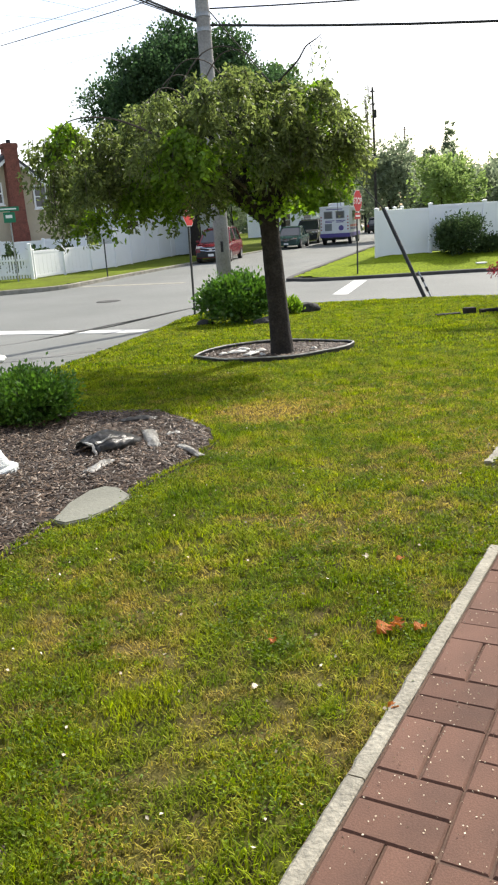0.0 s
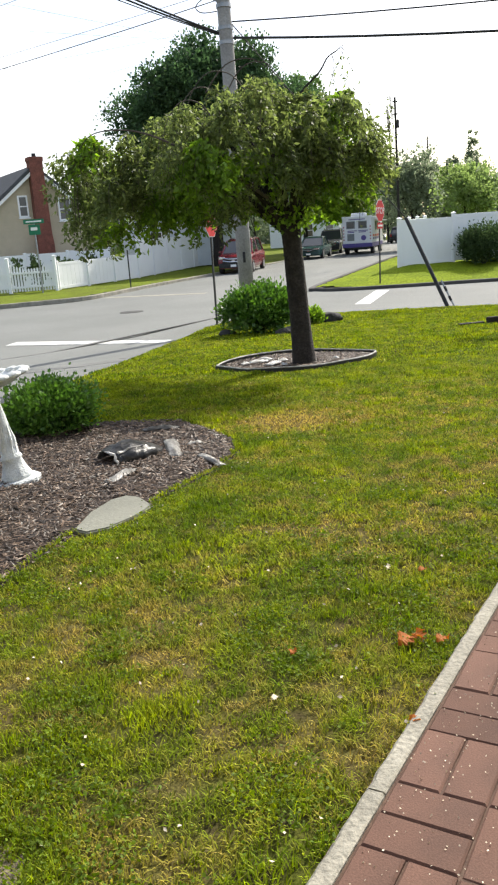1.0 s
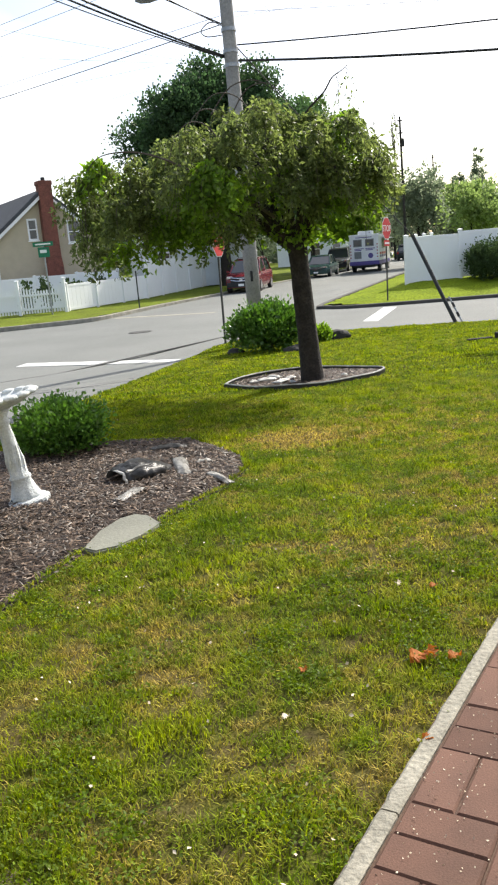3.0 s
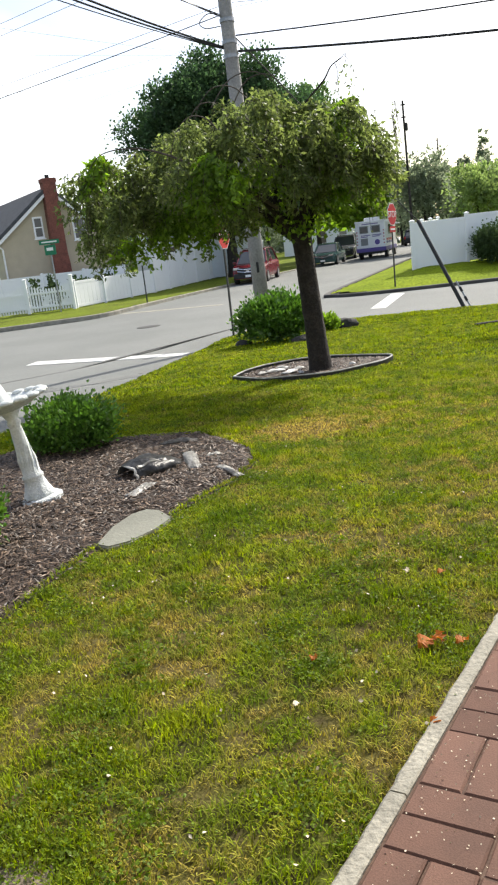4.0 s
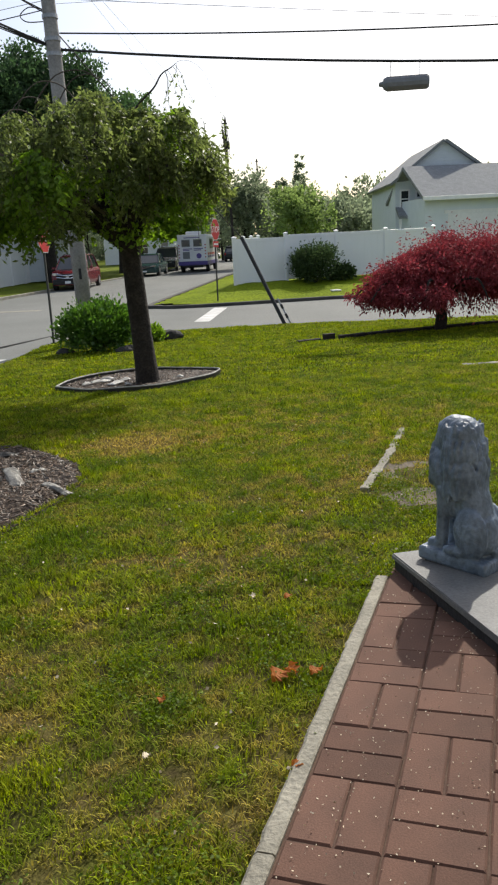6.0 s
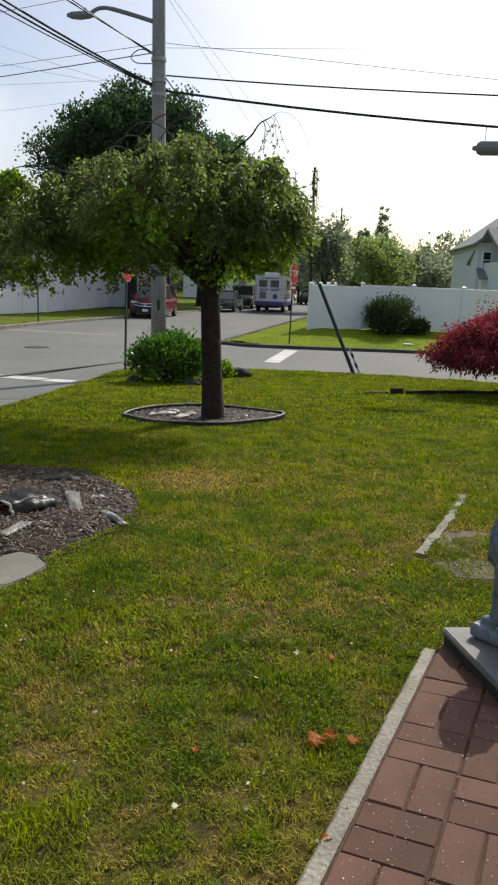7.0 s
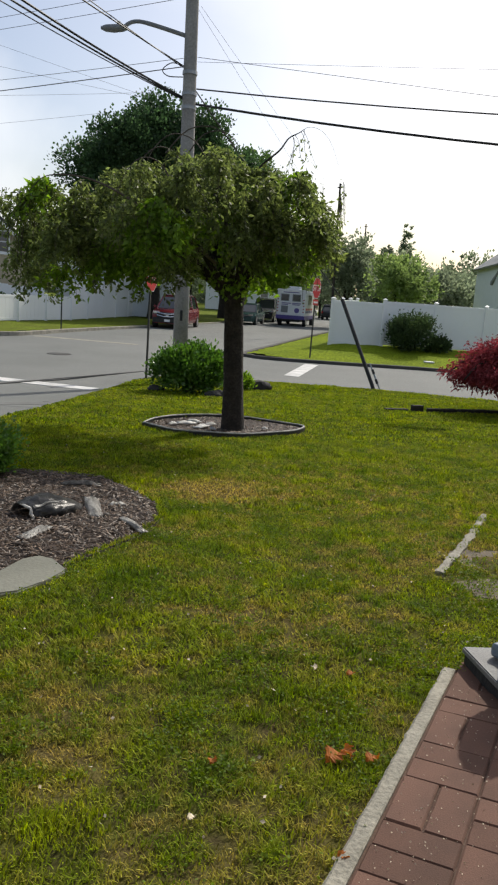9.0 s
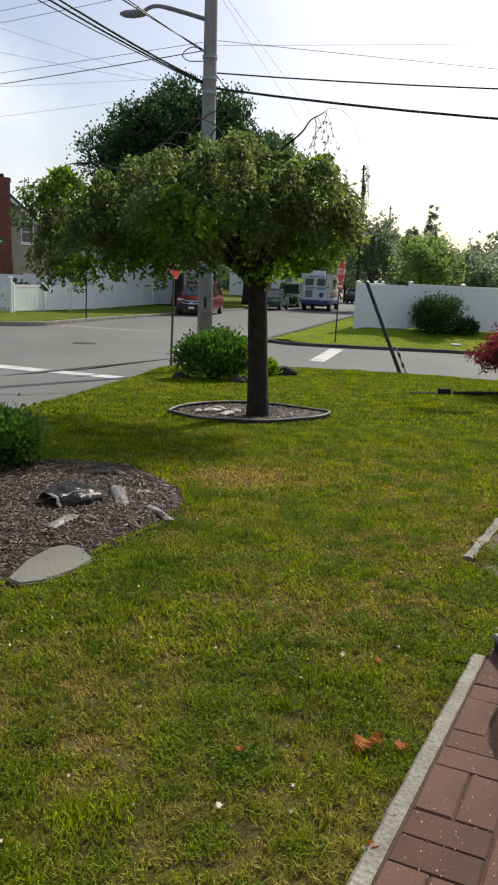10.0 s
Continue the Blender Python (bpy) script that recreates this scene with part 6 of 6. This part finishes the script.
def ice_cream_truck(x, y, turn):
    """A step van whose tail faces -y."""
    ob = thing("ice_cream_truck", "white ice cream truck with a purple lower band, driving away", "truck", (x, y, float(road_z(x, y))), turn)
    part("body", cube(-1.08, 1.08, 0, 5.4, 0.785, 2.68, bevel=0.07), "truck", ob)
    part("band", cube(-1.1, 1.1, -0.015, 5.4, 0.52, 0.80, bevel=0.03), "purple", ob, "purple lower body band")
    part("cab", rings(bmesh.new(), [[(-1.02, yy, 0.55), (1.02, yy, 0.55), (1.02 * q, yy, z), (-1.02 * q, yy, z)] for yy, z, q in ((5.38, 2.5, 1), (5.8, 2.4, 0.97), (6.1, 1.6, 0.95), (6.6, 1.3, 0.9))]), "truck", ob)
    part("roof_unit", cube(-0.5, 0.5, 0.5, 1.6, 2.68, 2.95, bevel=0.06), "truck", ob)
    part("roof_edge", cube(-1.1, 1.1, -0.02, 0.06, 2.58, 2.72, bevel=0.03), "truck", ob)
    for cx in (-0.46, 0.42):
        wdw = part("rear_window", cube(cx - 0.32, cx + 0.32, -0.03, 0.01, 1.85, 2.38, bevel=0.015), "lampgrey", ob)
        part("pane", cube(cx - 0.26, cx + 0.26, -0.036, -0.031, 1.91, 2.32), "glass", wdw)
    part("vent", cube(-0.72, -0.2, -0.03, 0.01, 1.0, 1.5, bevel=0.01), "lampgrey", ob)
    part("emblem", rings(bmesh.new(), [[(0.48 + 0.19 * math.cos(a), yy, 1.18 + 0.19 * math.sin(a)) for a in (2 * math.pi * k / 18 for k in range(18))] for yy in (-0.006, 0.004)]), "purple", ob, "plain round purple emblem")
    for cx, cz, ln in ((-0.35, 1.70, 0.7), (0.45, 1.70, 0.7), (0.0, 2.5, 1.2), (-0.45, 1.60, 0.5), (0.40, 1.60, 0.55)):
        part("lettering_bar", cube(cx - ln / 2, cx + ln / 2, -0.006, 0.004, cz - 0.03, cz + 0.03), "purple", ob)
    for s in (1, -1):
        for k in range(5):
            part("marker_lamp", cube(s * 0.98 - 0.045, s * 0.98 + 0.045, -0.025, 0.01, 1.05 + 0.22 * k, 1.13 + 0.22 * k, bevel=0.01), "tail", ob, "small dark red marker lamp")
        for yy in (1.1, 4.9):
            q = part("wheel", rings(bmesh.new(), [[(s * dx, yy + r * math.cos(a), 0.4 + r * math.sin(a)) for a in (2 * math.pi * k / 18 for k in range(18))] for r, dx in ((0.24, 1.07), (0.38, 1.07), (0.40, 1.04), (0.40, 0.84), (0.3, 0.82))]), "tyre", ob)
            part("rim", rings(bmesh.new(), [[(s * dx, yy + r * math.cos(a), 0.4 + r * math.sin(a)) for a in (2 * math.pi * k / 18 for k in range(18))] for r, dx in ((0.24, 1.075), (0.2, 1.03), (0.04, 1.09))]), "rim", q)
    hatch = part("serving_window", cube(1.06, 1.10, 1.6, 3.2, 1.65, 2.35, bevel=0.01), "glass", ob)
    part("awning", rings(bmesh.new(), [[(1.08, yy, 2.45), (1.75, yy, 2.30), (1.75, yy, 2.34), (1.08, yy, 2.50)] for yy in (1.5, 3.3)]), "white", hatch)
    for cz, c in ((1.3, "stop"), (1.1, "purple")):
        for k in range(4):
            part("menu_card", cube(1.075, 1.09, 0.5 + 0.9 * k, 1.15 + 0.9 * k, cz - 0.08, cz + 0.08), c, ob)
    part("chassis", cube(-0.7, 0.7, 0.1, 6.2, 0.34, 0.56), "black", ob)
    part("rear_step", cube(-0.8, 0.8, -0.22, 0.05, 0.42, 0.52, bevel=0.02), "black", ob)
    for s in (1, -1):
        part("mirror", cube(s * 1.25 - 0.08, s * 1.25 + 0.08, 5.6, 5.7, 1.6, 2.0, bevel=0.02), "black", ob)


ice_cream_truck(7.45, 58.9, -17)


# ---- trees behind ----
def tree(name, x, y, z, h, blobs, n, leaf, width, material, label, seed, trunk=0.3, inner=True, limbs=6, ragged=0.12):
    r = np.random.RandomState(seed)
    ob = thing(name, label, "tree", (x, y, z))
    low = min(c[2] - q[2] for c, q in blobs)
    part("trunk", tube(bmesh.new(), smooth_line([(0, 0, -0.2), (0.05, 0, low * 0.5), (-0.05, 0, max(low, 1) + 0.25 * h), (0, 0, 0.7 * h)], 4), list(np.linspace(trunk, trunk * 0.3, 13)), 10), "bark", ob)
    for k in range(limbs):
        c, q = blobs[k % len(blobs)]
        s = Vector((0, 0, max(low, 0.8) + 0.06 * h * (k % 4)))
        part("limb", tube(bmesh.new(), smooth_line([s, s.lerp(Vector(c), 0.5) + Vector((0, 0, 0.08 * h)), Vector(c)], 4), list(np.linspace(trunk * 0.45, trunk * 0.1, 9)), 6), "bark", ob)
    pts, out = clumps(blobs, n, r, 0.5, ragged)
    v, f = leaves(pts, leaf, width, r, dirs=out + [0, 0, 0.3])
    arrays("crown", v, f, material, ob)
    if inner:
        pts, out = clumps([(c, tuple(a * 0.86 for a in q)) for c, q in blobs], n // 3, r, 0.9, 0.08)
        v, f = leaves(pts, leaf * 1.5, width * 1.5, r)
        arrays("inner_crown", v, f, material, ob)
    return ob


def heap_blobs(r, c, rad, n, size):
    out = [(c, tuple(q * 0.7 for q in rad))]
    for _ in range(n):
        d = r.normal(size=3)
        d /= np.linalg.norm(d)
        out.append((tuple(np.array(c) + d * np.array(rad) * r.uniform(0.5, 0.86)), tuple(np.array(rad) * size * r.uniform(0.8, 1.3))))
    return out


R = np.random.RandomState(91)
tree("maple_tree", -2.6, 55, -0.72, 15, heap_blobs(R, (0.35, 0, 8.6), (6.5, 4.6, 5.65), 88, 0.24), 150000, 0.19, 0.085, "maple", "big dark green maple tree behind a white fence", 101, 0.5, ragged=0.05)
tree("maple_tree", 2.6, 66, -0.72, 11, heap_blobs(R, (1.0, 0, 8.4), (4.7, 4.0, 4.9), 44, 0.28), 52000, 0.24, 0.10, "shade", "tall green shade tree over the parked cars", 102, 0.4, ragged=0.06)
tree("shade_tree", 4.6, 74, -0.72, 9, heap_blobs(R, (2.4, 0, 5.6), (4.9, 3.5, 3.3), 34, 0.30), 36000, 0.26, 0.11, "leaf_lit", "green shade tree over the street", 103, 0.3)
# from here back most crowns take the leaf colour with haze painted in
tree("shade_tree", 12.2, 62, -0.5, 7, heap_blobs(R, (0, 0, 4.3), (2.6, 2.4, 2.6), 26, 0.34), 8000, 0.24, 0.09, "hazy_leaf", "rounded green tree behind a white fence, haze greyed into its leaves", 104, 0.25, False, 6, 0.35)
tree("young_tree", 13.0, 50, -0.3, 5.5, heap_blobs(R, (0, 0, 3.1), (2.3, 2.0, 1.9), 24, 0.32), 7000, 0.20, 0.07, "pale_leaf", "light green young tree behind a white fence", 105, 0.12, False, 6, 0.4)
for k, (x, y, h, w, m, kind) in enumerate([(17.5, 66, 6.5, 3.6, "hazy_leaf", "rounded"), (20.5, 62, 6.2, 3.4, "hazy_leaf", "rounded"), (24.5, 68, 7.5, 4.2, "hazy_leaf", "rounded"), (21.5, 52, 4.6, 2.4, "pale_leaf", "light green"), (30, 74, 8.5, 5.0, "hazy_leaf", "rounded"), (36, 80, 9, 5.5, "hazy_leaf", "rounded"), (14.5, 88, 7.5, 4.5, "hazy_leaf", "rounded"), (9.5, 110, 8.0, 5.0, "hazy_leaf", "rounded"), (17, 115, 8.0, 5.5, "hazy_leaf", "rounded"), (27, 98, 8.5, 5.5, "hazy_leaf", "rounded"), (43, 84, 9, 6, "hazy_leaf", "rounded"), (0, 115, 9, 6, "hazy_leaf", "rounded"), (-12, 74, 7.5, 4.5, "maple", "dark"), (-20, 70, 7.0, 4.5, "hazy_leaf", "rounded"), (-30, 66, 7, 5, "hazy_leaf", "rounded"), (5, 122, 8.5, 5, "hazy_leaf", "rounded")]):
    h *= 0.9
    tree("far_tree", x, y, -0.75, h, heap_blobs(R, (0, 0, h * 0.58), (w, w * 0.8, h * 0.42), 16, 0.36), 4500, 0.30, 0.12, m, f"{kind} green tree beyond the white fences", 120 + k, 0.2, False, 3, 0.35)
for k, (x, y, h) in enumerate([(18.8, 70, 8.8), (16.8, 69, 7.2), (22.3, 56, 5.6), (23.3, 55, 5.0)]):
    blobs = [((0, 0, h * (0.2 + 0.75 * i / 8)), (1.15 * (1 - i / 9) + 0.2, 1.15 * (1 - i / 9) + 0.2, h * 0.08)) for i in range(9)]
    tree("conifer_tree", x, y, -0.75, h, blobs, 6500, 0.26, 0.07, "dark_leaf" if x > 22 else "hazy_leaf", "narrow dark conifer rising over the trees", 140 + k, 0.15, False, 0, 0.3)
r = np.random.RandomState(55)
blobs = []
for k in range(150):
    a = r.uniform(-1.25, 1.25)
    d = r.uniform(130, 230)
    blobs.append(((d * math.sin(a), d * math.cos(a), r.uniform(1.5, 5.0)), (r.uniform(5, 9), r.uniform(5, 8), r.uniform(3.0, 5.0))))
pts, out = clumps(blobs, 42000, r, 0.5, 0.2)
ok = pts[:, 2] > -1.0
# the woods, too, carry their haze in the leaf colour
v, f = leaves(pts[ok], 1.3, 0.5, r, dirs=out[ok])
tagged(arrays("far_woods", v, f, "hazy_leaf"), "far line of green woods along the horizon", "woods", kind="stuff")

# ---- far poles ----
for x, y, h, label in ((8.35, 46.5, 8.4, "thin dark far utility pole above a white fence"), (15.6, 72, 8.7, "thin dark far utility pole among trees")):
    fp = thing("far_utility_pole", label, "utility pole", (x, y, -0.4), 0, tilt=(0, -1.2))
    part("shaft", tube(bmesh.new(), [(0, 0, -0.3), (0, 0, h)], [0.085, 0.055], 8), "timber", fp)
    part("transformer", lathe(bmesh.new(), [(0.05, 0), (0.08, 0.05), (0.08, 0.4), (0.03, 0.45)], 10, at=(0.12, 0, h - 1.6)), "dark_stone", fp)
    for z in (h - 0.25, h - 0.9):
        part("crossarm", cube(-0.14, 0.14, -0.04, 0.04, z, z + 0.06), "timber", fp)

# plain front of the house that the camera looks out from
hf = part("wall_house_front", cube(-14, 14, -4.2, -3.9, -0.6, 5.5), "siding")
tagged(hf, "plain tan house front behind the walkway", "wall", kind="structure")
